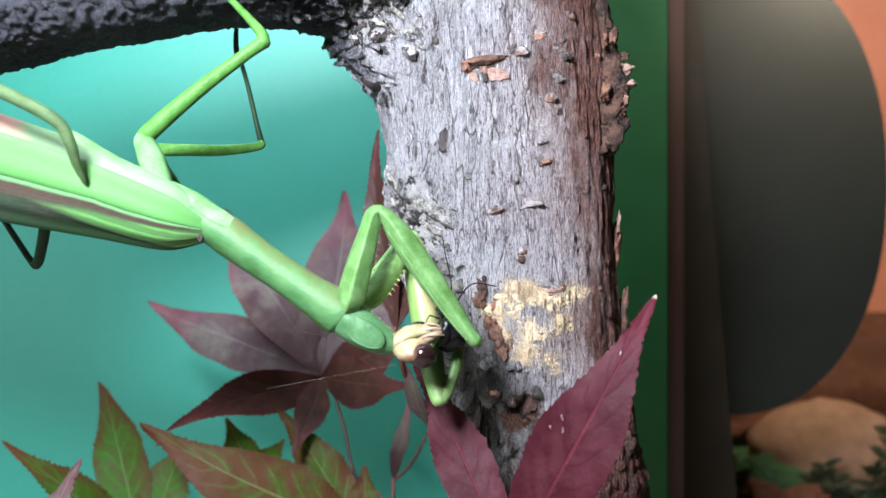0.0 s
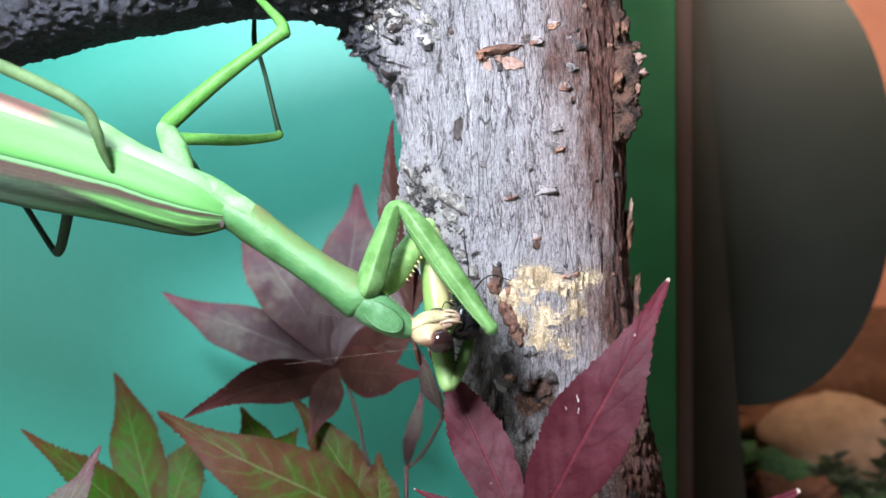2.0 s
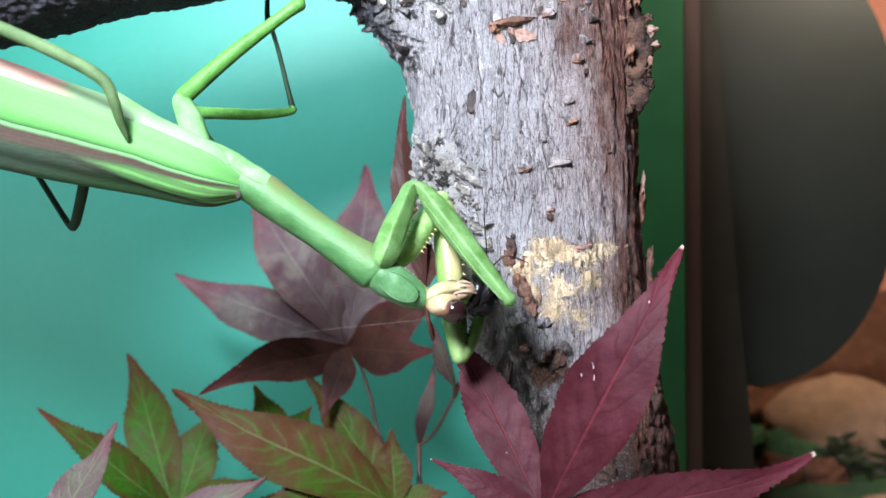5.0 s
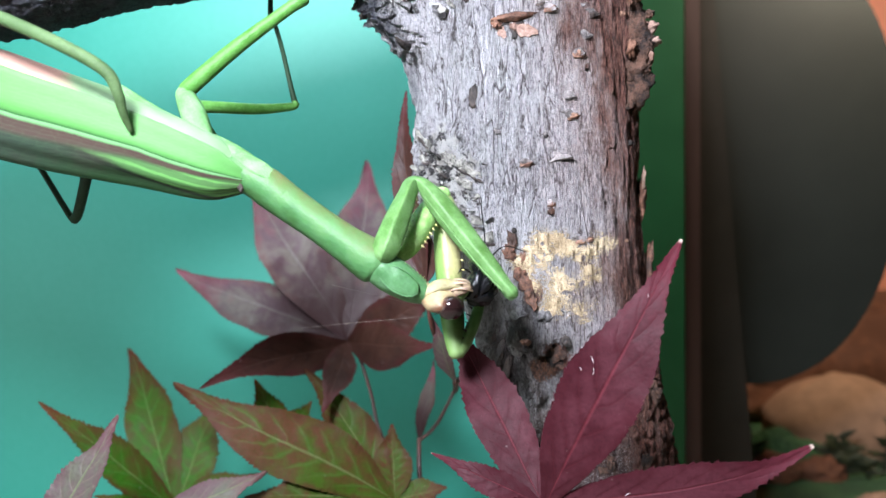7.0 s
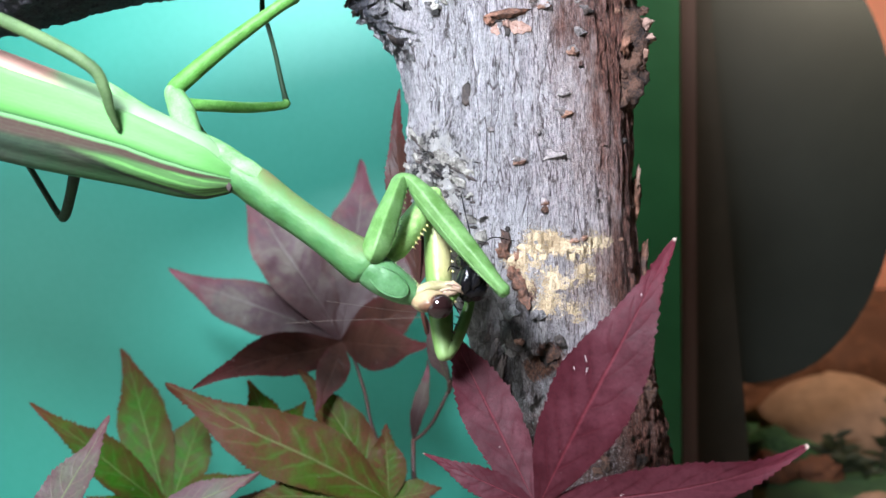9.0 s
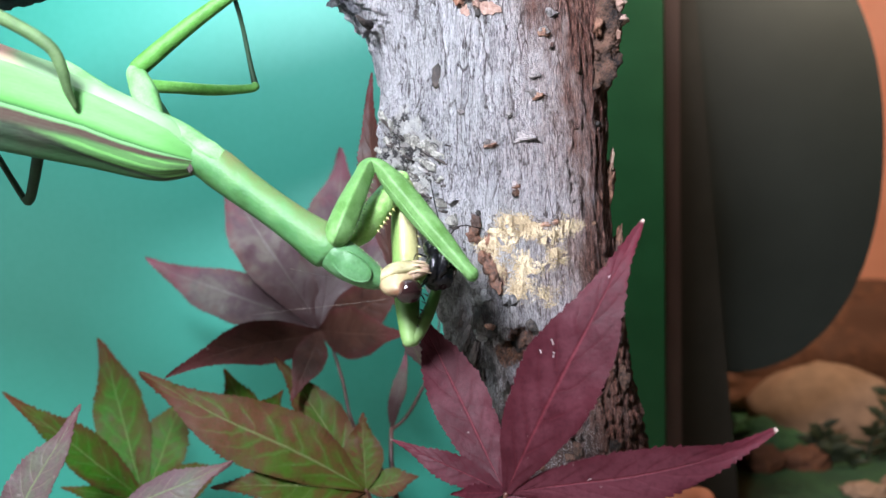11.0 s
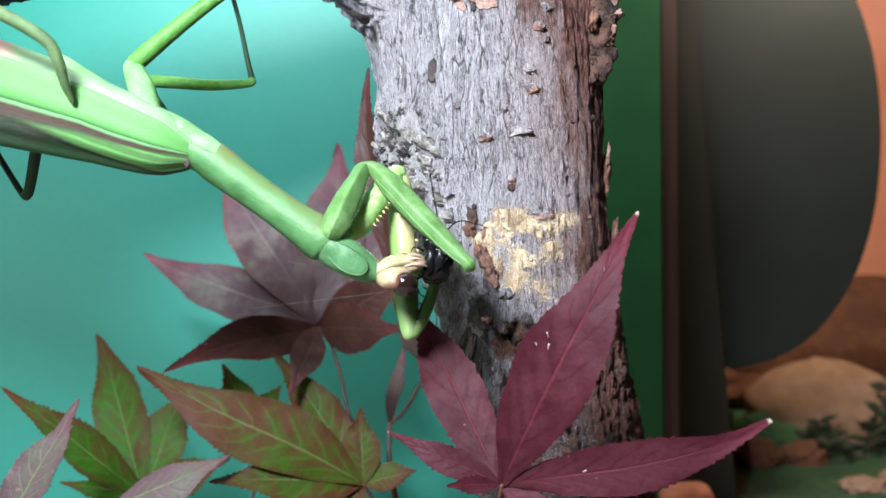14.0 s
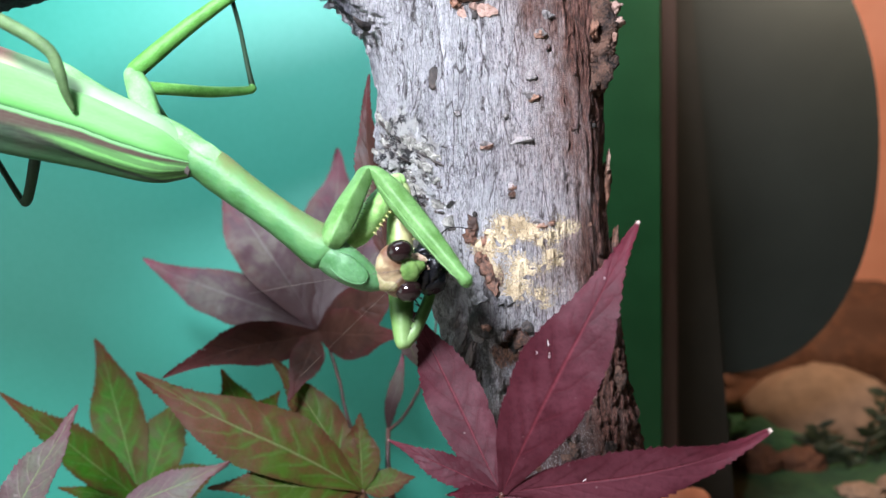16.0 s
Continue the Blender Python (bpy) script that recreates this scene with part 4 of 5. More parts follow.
# thick corky plates down the foot of the trunk
for i in range(30):
    x, z = rng.uniform(12, 27), rng.uniform(28, 50)
    if z < 52 - 0.25 * (x - 12):
        w = rng.uniform(0.5, 1.3)
        flake_on("bark_plate", x, z, w, w * rng.uniform(0.9, 2.0), 900 + i, BURR, rng.uniform(-0.2, 0.15), 0.4, 0.15, rng.uniform(-0.2, 0.2))
for i in range(44):
    x = rng.uniform(-20, -3)
    z = 103.5 - 0.42 * x * 0.5 + rng.uniform(-6, 6)
    w = rng.uniform(0.5, 1.5)
    flake_on("bark_plate", x, z, w, w * rng.uniform(0.3, 0.6), 1000 + i, SHADE_BARK if rng.random() < 0.7 else PLATE_BARK, rng.uniform(-0.1, 0.5), 0.4, 0.4, rng.uniform(-1.0, -0.4))
# chips along the burr
for i in range(13):
    z = rng.uniform(86, 104)
    bump_on("burr_chip", 24.3 + rng.uniform(-1.6, 1.4) - 0.05 * abs(z - 95), z, (rng.uniform(0.25, 0.7), 0.6, rng.uniform(0.3, 1.1)), 1100 + i, rng.choice((BURR, BURR, CHIP)), rng.uniform(-0.4, 0.4), 0.8, 0.0, 110.0 + rng.uniform(-0.5, 0.6))
# scales of old bark in the fork
rng = random.Random(4)
for i in range(46):
    x, z = rng.uniform(-17, 1), rng.uniform(99, 110)
    if z < 100 - x * 0.35 + 1:
        bump_on("bark_scale", x, z, (rng.uniform(0.5, 1.3), 0.5, rng.uniform(0.4, 0.8)), 120 + i, rng.choice((BARK, BARK, DARK_CHIP)), rng.uniform(-0.9, -0.2), 0.5, 0.4)


def crumbs(spots, seed, count):
    rng = random.Random(seed)
    ball = bmesh.new()
    bmesh.ops.create_icosphere(ball, subdivisions=1, radius=1)
    ball.verts.index_update()
    shape = [v.co.copy() for v in ball.verts]
    tris = [[v.index for v in f.verts] for f in ball.faces]
    ball.free()
    bm = bmesh.new()
    for cx, cz, rx, rz, share in spots:
        heaps = []
        for _ in range(max(5, int(60 * share))):
            a, r = rng.uniform(0, 2 * math.pi), math.sqrt(rng.random())
            heaps.append((cx + rx * r * math.cos(a), cz + rz * r * math.sin(a), rng.uniform(0.25, 0.8)))
        for _ in range(int(count * share)):
            hx, hz, spread = rng.choice(heaps)
            x, z = hx + rng.gauss(0, spread) * 1.3, hz + rng.gauss(0, spread) * 0.8
            if noise.noise(Vector((x * 0.9, z * 0.9, 4.0))) < -0.38:
                continue
            p = skin_at(x, z)[0]
            p.y += 0.03 - 0.10 * rng.random()
            s = rng.choice((0.035, 0.045, 0.055, 0.07, 0.07, 0.10)) * rng.uniform(0.7, 1.3)
            vs = [bm.verts.new((p + Vector((c.x * 1.3, c.y * 0.7, c.z)) * s * rng.uniform(0.6, 1.4)) / 1000) for c in shape]
            for t in tris:
                bm.faces.new([vs[i] for i in t])
    return bm


DUST = ((10.2, 65.7, 3.2, 1.6, 0.36), (6.7, 63.7, 1.2, 1.2, 0.10), (14.6, 65.2, 1.7, 1.0, 0.05), (11.6, 61.0, 1.0, 1.2, 0.10), (10.9, 57.9, 1.3, 1.4, 0.12), (17.7, 66.0, 1.5, 0.9, 0.07), (16.4, 62.2, 0.9, 2.2, 0.06), (14.6, 57.4, 1.0, 2.4, 0.04), (11.5, 63, 5.4, 4.2, 0.22))
tagged(part("wood_dust", crumbs(DUST, 5, 15500), CRUMB, tree, "cream crumbly wood dust on the bark"), kind="stuff")
rng = random.Random(9)
for i in range(9):
    cx, cz, rx, rz, _ = DUST[(0, 0, 0, 4, 3, 1, 5)[i % 7]]
    bump_on("dust_crust", cx + rng.uniform(-0.75, 0.75) * rx, cz + rng.uniform(-0.75, 0.75) * rz, (rng.uniform(0.4, 1.0), 0.2, rng.uniform(0.3, 0.6)), 200 + i, CRUMB, rng.uniform(-0.6, 0.6), 0.8, 0.7)


# ---------------------------------------------------------------- maple sapling
PROFILE = ((0, 0.10), (0.08, 0.34), (0.18, 0.66), (0.30, 0.90), (0.41, 1.0), (0.52, 0.97), (0.62, 0.82), (0.71, 0.58), (0.79, 0.37), (0.86, 0.24), (0.93, 0.15), (0.98, 0.08), (1.0, 0.02))
ACROSS = (-1, -0.86, -0.55, -0.25, 0, 0.25, 0.55, 0.86, 1)


def teeth_of(length, rng, bite=1.0):
    """Uneven forward-pointing teeth down one margin: where each ends along the lobe, and its depth in millimetres."""
    s, out = 0.0, []
    while s < 1:
        s += rng.uniform(0.55, 1.25) / length
        out.append((s, bite * (rng.uniform(0.06, 0.22) if rng.random() < 0.7 else rng.uniform(0.2, 0.34)) * (0.35 if s < 0.22 else 1.0)))
    return out


def lobe(bm, uv, base, tip, width, normal, bend, fold, rng, curl=0.0, bite=1.0):
    """One toothed lobe of a maple leaf, base and tip in millimetres."""
    base, tip, normal = Vector(base), Vector(tip), Vector(normal).normalized()
    length = (tip - base).length
    along = (tip - base).normalized()
    side = along.cross(normal).normalized()
    up = side.cross(along).normalized()
    n = max(40, int(length * 4.2))
    cols = ACROSS
    top, low = [], []
    phase = rng.random()
    margin = {-1: teeth_of(length, rng, bite), 1: teeth_of(length, rng, bite)}
    shift = {-1: rng.uniform(-0.05, 0.05), 1: rng.uniform(-0.05, 0.05)}
    swell = {-1: rng.uniform(0.92, 1.08), 1: rng.uniform(0.92, 1.08)}
    at = {-1: 0, 1: 0}
    for i in range(n + 1):
        s = i / n
        mid = base + along * length * s + up * (bend * length * 4 * s * (1 - s)) + side * curl * length * math.sin(math.pi * s * 0.9) * s
        mid += side * 0.05 * width * noise.noise(Vector((s * 2.6, phase * 50, 3))) * s
        rowt, rowl = [], []
        for c in cols:
            k, sign = abs(c), -1 if c < 0 else 1
            w = np.interp(s + shift[sign] * 4 * s * (1 - s), [p[0] for p in PROFILE], [p[1] for p in PROFILE]) * width / 2 * (1 + (swell[sign] - 1) * 4 * s * (1 - s))
            w *= 1 + 0.06 * noise.noise(Vector((s * 7, sign * 3, phase * 40)))
            extra, ahead = 0.0, 0.0
            if k == 1:
                rows = margin[sign]
                while at[sign] < len(rows) - 1 and s > rows[at[sign]][0]:
                    at[sign] += 1
                end, depth = rows[at[sign]]
                start = rows[at[sign] - 1][0] if at[sign] else 0.0
                u = min(max((s - start) / max(end - start, 1e-4), 0), 1)
                extra, ahead = depth * (u ** 1.2 - 0.45) * min(1, w), depth * 0.9 * u
            ripple = 0.10 * width * k * k * noise.noise(Vector((s * 5 + phase * 30, sign * 2.0, phase * 9))) + 0.012 * width * noise.noise(Vector((s * 16, c * 3, phase * 17)))
            p = mid + side * (c * w + sign * extra) + along * ahead * (1 - s) + up * (fold * w * k ** 1.3 + ripple)
            rowt.append(bm.verts.new(p / 1000))
            rowl.append(bm.verts.new((p - up * 0.12) / 1000))
        top.append(rowt), low.append(rowl)

    def face(vs, marks):
        f = bm.faces.new(vs)
        for l, m in zip(f.loops, marks):
            l[uv].uv = m

    last = len(cols) - 1
    for i in range(n):
        s0, s1 = i / n, (i + 1) / n
        for j in range(last):
            c0, c1 = cols[j] * 0.5 + 0.5, cols[j + 1] * 0.5 + 0.5
            marks = ((s0, c0), (s0, c1), (s1, c1), (s1, c0))
            face((top[i][j], top[i][j + 1], top[i + 1][j + 1], top[i + 1][j]), marks)
            face((low[i][j + 1], low[i][j], low[i + 1][j], low[i + 1][j + 1]), (marks[1], marks[0], marks[3], marks[2]))
        for j, e in ((0, 0.0), (last, 1.0)):
            rim = [bm.verts.new(v.co) for v in (top[i][j], top[i + 1][j], low[i + 1][j], low[i][j])]
            face(rim, ((s0, e), (s1, e), (s1, e), (s0, e)))
    for i in (0, n):
        for j in range(last):
            face((top[i][j], low[i][j], low[i][j + 1], top[i][j + 1]), ((i / n, 0.5),) * 4)


def leaf(parent, base, normal, lobes, material, stalk, label, seed, name="leaf"):
    """lobes: tip (3), width, bend, fold[, curl[, normal of its own]]; stalk: points down to the twig."""
    rng = random.Random(seed)
    bm = bmesh.new()
    uv = bm.loops.layers.uv.new("map")
    for k, (x, y, z, width, bend, fold, *more) in enumerate(lobes):
        b = Vector(base) + Vector((0, 0.06 * k, 0))
        lobe(bm, uv, b, (x, y, z), width, more[1] if len(more) > 1 else normal, bend, fold, rng, more[0] if more else 0.0, 2.1 if material in (LEAF_OLIVE, LEAF_GREEN, LEAF_PINK) else 1.5)
    ob = part(name, bm, material, parent, label, origin=V(*base))
    if stalk:
        part("petiole", taper([(*base, 0.32), *[(*p, 0.34) for p in stalk]], segs=8), STEM, ob)
    return ob


sapling = thing("maple_sapling", V(-8, 140, -4), "young maple with red, purple and olive toothed leaves", "plant")
part("stem", taper([(-8, 140, -4.4, 1.1), (-7, 139, 10, 0.75), (-9, 142, 22, 0.5), (-9.3, 146, 29, 0.4)]), STEM, sapling)
part("twig", taper([(-9.3, 146, 28.7, 0.34), (-6.6, 146, 31, 0.34), (-4.1, 146, 35.1, 0.32), (-1, 147, 42, 0.28), (0, 150, 50, 0.22)]), STEM, sapling)
part("twig", taper([(-7, 139, 10, 0.9), (-25, 142, 10, 0.8), (-45, 145, 11, 0.7), (-56, 146, 13, 0.6)]), STEM, sapling)
part("twig", taper([(-7, 139, 10, 0.9), (-2, 118, 13, 0.8), (5, 100, 24, 0.7)]), STEM, sapling)

FRONT_LEAF = V(8, 92, 34.3) - ORIGIN[sapling]
front_leaf = leaf(sapling, (8, 92, 34.3), (-0.15, -0.9, 0.45), [
    (23.5, 89, 66.8, 9.6, 0.10, 0.10, 0.02), (37.2, 85.5, 44.1, 6.4, 0.06, 0.16, 0.08, (0.22, -0.95, 0.08)), (-4.8, 103, 56.3, 7.6, -0.03, 0.10, 0.05), (-5.9, 96, 39.9, 3.6, 0.03, 0.15),
    (1.3, 90, 35.0, 2.2, 0.02, 0.1), (17, 86, 27, 5.0, 0.02, 0.1)], LEAF_RED, [(7, 95, 29), (5, 100, 24)], "dark red toothed maple leaf before the trunk", 1)
BLADE = BVHTree.FromPolygons([v.co + ORIGIN[front_leaf] for v in front_leaf.data.vertices], [p.vertices for p in front_leaf.data.polygons])
rng = random.Random(12)
for x, z, length, slant in ((13.0, 52.9, 0.7, -0.25), (13.1, 51.5, 0.7, 0.1), (11.7, 51.8, 0.35, -0.2), (17.2, 37.0, 0.5, 1.0), (19.4, 60.2, 0.35, 0.4)):
    bm = bmesh.new()
    for k in (0.0, 0.5):
        a, b = ((x + math.sin(slant) * length * (j - 0.5), z + math.cos(slant) * length * (j - 0.5)) for j in (k, k + 0.5))
        ends = [BLADE.ray_cast(V(px, 40, pz), Vector((0, 1, 0)))[0] for px, pz in (a, b)]
        if all(ends):
            taper([(*(e * 1000 - Vector((0, 0.03, 0))), rng.uniform(0.02, 0.035)) for e in ends], bm, 6, 2)
    if len(bm.verts):
        part("scratch", bm, SCRATCH, front_leaf, "pale scratch on the leaf")
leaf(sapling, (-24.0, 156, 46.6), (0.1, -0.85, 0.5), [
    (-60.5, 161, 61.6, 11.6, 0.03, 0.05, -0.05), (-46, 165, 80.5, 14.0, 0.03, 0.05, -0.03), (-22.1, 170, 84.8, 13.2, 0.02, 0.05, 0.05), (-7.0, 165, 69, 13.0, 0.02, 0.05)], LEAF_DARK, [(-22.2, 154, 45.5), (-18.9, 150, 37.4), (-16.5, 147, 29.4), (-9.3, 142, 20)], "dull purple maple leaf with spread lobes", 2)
# the purple leaf's shaded lobes, their shade put into a darker brown
leaf(sapling, (-24.0, 155.4, 46.4), (0.2, -0.9, 0.1), [(-45.6, 130, 40.6, 8.6, 0.06, 0.14, 0.10), (-25.4, 133, 37.0, 6.2, 0.04, 0.12), (-6.0, 139, 48.4, 9.4, 0.05, 0.10, 0.05), (-4.6, 150, 57.0, 9.5, 0.03, 0.06)],
     LEAF_BROWN_SHADED, None, "drooping lobes of the purple maple leaf, their shade painted as dark brown", 11)
leaf(sapling, (-7.2, 119, 60), (-0.4, -0.9, 0.1), [(-9.4, 121, 90.6, 5.2, 0.02, 0.35, -0.08), (-4.6, 124, 76, 7.5, 0.04, 0.2, 0.04)], LEAF_BROWN_SHADED, [(-6, 123, 52), (-3, 140, 44), (-2.4, 146, 38)], "narrow folded maple lobe behind the trunk", 3)
leaf(sapling, (-55.8, 146, 15.8), (0.1, -0.9, 0.4), [
    (-71.1, 160, 44.6, 10.2, 0.03, 0.10, 0.05), (-77.8, 138, 38.2, 7.4, 0.03, 0.1), (-51.2, 156, 34.5, 9.6, 0.02, 0.1), (-68.8, 140, 20.3, 4.4, 0.03, 0.1), (-40, 148, 22, 7.0, 0.02, 0.1)], LEAF_GREEN, [(-56, 146, 13)], "green maple leaf flushed with red", 4)
leaf(sapling, (-13.2, 136, 20.6), (0.05, -0.8, 0.6), [
    (-51.5, 134, 42.8, 12.6, 0.05, 0.08, -0.05), (-30.6, 142, 43, 8.4, 0.03, 0.1, 0.04), (-14.2, 140, 33.4, 7.4, 0.03, 0.1), (-3.8, 136, 22.9, 5.2, 0.03, 0.1), (-38, 128, 24, 9.5, 0.05, 0.1), (-20, 130, 12, 6, 0.02, 0.1)],
     LEAF_OLIVE, [(-11, 138, 16), (-7, 139, 10)], "olive and red mottled maple leaf", 5)
leaf(sapling, (-36, 150, 28), (0.0, -0.9, 0.3), [(-40.5, 146, 40.6, 6.5, 0.02, 0.1), (-30, 148, 36, 5, 0.02, 0.1)], LEAF_GREEN, [(-35, 147, 18), (-36, 143.5, 10.5)], "small green maple leaf tucked behind others", 6)
leaf(sapling, (-53, 122, 20.5), (-0.1, -0.75, 0.65), [(-33.9, 126, 29.4, 6.8, 0.06, -0.25, 0.08), (-62, 120, 10, 5, 0.03, 0.1)], LEAF_PINK, [(-52, 132, 13), (-48, 145, 11)], "pinkish grey underside of a curled maple leaf", 7)
leaf(sapling, (-66, 116, 19), (-0.2, -0.9, 0.3), [(-57.6, 124, 38.8, 7.2, 0.04, 0.18, 0.05), (-76, 118, 22, 5, 0.03, 0.1)], LEAF_PINK, [(-63, 130, 12), (-56, 146, 13)], "pinkish grey maple leaf seen edge on", 8)
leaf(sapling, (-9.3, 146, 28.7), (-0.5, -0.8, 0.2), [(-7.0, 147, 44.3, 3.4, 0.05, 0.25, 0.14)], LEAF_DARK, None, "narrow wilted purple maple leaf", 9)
leaf(sapling, (-2.5, 128.0, 43.2), (-0.5, -0.8, 0.2), [(-6.4, 122.0, 54.7, 3.6, 0.04, 0.3, 0.05)], LEAF_PINK, [(-1.5, 138, 42), (-2.4, 146, 38)], "narrow pinkish maple lobe by the twig", 10)


# ---------------------------------------------------------------- mantis
WAIST = V(-27.8, 93, 75.1)
mantis = thing("mantis", WAIST, "green praying mantis hanging from a limb, eating a black beetle", "insect")
BODY = ((-27.3, 93, 74.5, 1.5, 1.5), (-29.6, 93, 75.1, 2.9, 2.6), (-32.5, 93, 75.9, 4.0, 3.4), (-39.3, 93, 78.2, 5.0, 4.0), (-46, 93, 80.2, 5.8, 4.4), (-52.7, 93, 82, 6.3, 4.8), (-63, 93, 85, 6.8, 5.0), (-76, 93, 88.6, 6.6, 4.8), (-92, 93, 93, 4.6, 3.6), (-102, 93, 96, 1.6, 1.4))
part("abdomen", loft([(x, y + 0.4, z + 0.15, a * (0.75 if x > -31 else 0.9), b * (0.75 if x > -31 else 0.9)) for x, y, z, a, b in BODY], 28, 5), abdomen_material(), mantis, "pale green abdomen flushed with pink")


def tegmen(start, stop, y_sign, grow):
    """A leathery forewing wrapped round the body from one angle to another."""
    bm = bmesh.new()
    uv = bm.loops.layers.uv.new("map")
    rows = spline([(x, y, z, a, b) for x, y, z, a, b in BODY], 6)
    n, m = len(rows), 22
    outer, inner = [], []
    for i, r in enumerate(rows):
        along = Vector(rows[min(i + 1, n - 1)][:3] - rows[max(i - 1, 0)][:3]).normalized()
        deep = Vector((0, y_sign, 0))
        high = along.cross(Vector((0, 1, 0))).normalized()
        if high.z < 0:
            high = -high
        taper_in = min(1.0, i / 10)
        a0 = start + (1 - taper_in) * 14
        a1 = stop - (1 - taper_in) * 18
        o, w = [], []
        for j in range(m + 1):
            t = radians(a0 + (a1 - a0) * j / m)
            g = grow + 0.03 * math.sin(j * 1.1 + i * 0.05)
            for store, k in ((o, g), (w, g - 0.05)):
                store.append(bm.verts.new((Vector(r[:3]) + high * math.cos(t) * r[3] * k + deep * math.sin(t) * r[4] * k) / 1000))
        outer.append(o), inner.append(w)
    for i in range(n - 1):
        for j in range(m):
            for grid in (outer, inner):
                f = bm.faces.new((grid[i][j], grid[i][j + 1], grid[i + 1][j + 1], grid[i + 1][j]))
                for l, c in zip(f.loops, ((i / n, j / m), (i / n, (j + 1) / m), ((i + 1) / n, (j + 1) / m), ((i + 1) / n, j / m))):
                    l[uv].uv = c
        for j in (0, m):
            f = bm.faces.new((outer[i][j], outer[i + 1][j], inner[i + 1][j], inner[i][j]))
            for l in f.loops:
                l[uv].uv = (i / n, j / m)
    return bm


WING = wing_material()
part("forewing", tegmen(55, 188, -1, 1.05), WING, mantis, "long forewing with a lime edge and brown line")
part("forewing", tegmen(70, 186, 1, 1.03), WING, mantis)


def pronotum_material():
    """Green along the flank, olive towards the back's edge."""
    n = Nodes("mantis_pronotum")
    o = n.coords()
    p = n.add("ShaderNodeSeparateXYZ", {"Vector": o})
    d = n.math("ADD", n.math("MULTIPLY", p.outputs[0], 0.57), n.math("MULTIPLY", p.outputs[2], 0.82))
    k = n.math("ADD", n.math("MULTIPLY", d, 180.0), n.math("ADD", 0.42, n.math("MULTIPLY", n.math("SUBTRACT", n.noise(o, 320, 5), 0.5), 0.9)))
    col = n.ramp(k, [(0.05, (0.030, 0.088, 0.024)), (0.25, (0.050, 0.145, 0.050)), (0.5, (0.085, 0.19, 0.070)), (0.7, (0.088, 0.145, 0.048)), (0.9, (0.11, 0.12, 0.046))])
    fine = n.noise(o, 2200, 4)
    col = n.mix(n.ramp(fine, [(0.42, 0.15), (0.55, 0.0)]), col, (0.06, 0.18, 0.05))
    return n.done(col, 0.48, n.math("ADD", fine, n.math("MULTIPLY", n.noise(o, 420, 5), 0.5)), 0.32, 0.0003, 0.22, Subsurface_Weight=0.1, Subsurface_Radius=(0.5, 1.0, 0.3), Subsurface_Scale=0.0006)


part("thorax", loft([(-26.4, 93.6, 74.9, 1.2, 1.4), (-28.2, 93.8, 76.3, 1.4, 1.8), (-31, 94.2, 78.1, 1.3, 1.9), (-35, 94.6, 79.9, 1.15, 1.9), (-40, 94.8, 81.8, 1.0, 1.8), (-46, 95, 83.6, 0.8, 1.4)], 20, 5, keel=1.2), PALE_GREEN, mantis, "pale green hind thorax")
part("pronotum", loft([(-30.0, 93, 76.0, 1.84, 1.87), (-28.4, 93, 75.2, 2.13, 2.06), (-26.4, 92.9, 74.1, 2.28, 2.06), (-25.2, 92.8, 73.3, 2.38, 2.06), (-22.4, 92.6, 71.3, 2.22, 1.87), (-19.0, 92.4, 69.0, 2.13, 1.82), (-15.6, 92.1, 66.7, 2.28, 1.96), (-13.0, 92, 65.0, 2.66, 2.24), (-12.0, 92, 64.4, 2.66, 2.33), (-11.4, 92, 64.0, 2.22, 2.14)], 24, 6, keel=1.12), pronotum_material(), mantis, "long green pronotum")
part("waist_plate", loft([(-29.8, 92.8, 77.3, 0.6, 0.8), (-28.4, 92.5, 76.4, 1.2, 1.3), (-26.9, 92.4, 75.5, 1.5, 1.55), (-25.2, 92.4, 74.5, 1.25, 1.4), (-23.0, 92.5, 73.3, 0.2, 0.6)], 20, 5, keel=1.5), PALE_GREEN, mantis, "pale plate over the waist")
part("joint_mark", lump((-33.0, 92.2, 79.2), (0.3, 0.3, 0.4), 3, 0.3), DARK_CHIP, mantis)
part("joint_mark", lump((-28.5, 91.5, 73.5), (0.35, 0.35, 0.9), 5, 0.4, turn=-0.3), DARK_CHIP, mantis)
part("joint_mark", lump((-29.7, 91.2, 74.9), (0.9, 0.35, 0.28), 7, 0.4, turn=0.35), DARK_CHIP, mantis)
part("pronotum_rim", taper([(-25.6, 91.8, 72.1, 0.14), (-22, 91.5, 69.7, 0.17), (-18, 91.2, 66.9, 0.17), (-14.4, 90.9, 64.1, 0.17), (-12.4, 90.8, 62.8, 0.12)], segs=8), GREEN, mantis)
part("collar_shield", lump((-9.1, 90.2, 62.4), (2.75, 0.5, 1.5), 2, 0.03, sub=3, turn=0.56), COLLAR_GREEN, mantis)
ring = [(-9.1 + 2.62 * math.cos(a) * math.cos(-0.56) - 1.38 * math.sin(a) * math.sin(-0.56), 89.80 + 0.25 * abs(math.cos(a)), 62.4 + 2.62 * math.cos(a) * math.sin(-0.56) + 1.38 * math.sin(a) * math.cos(-0.56), 0.075) for a in [2 * math.pi * k / 16 for k in range(17)]]
part("shield_rim", taper(ring, segs=6), COLLAR_GREEN, mantis)
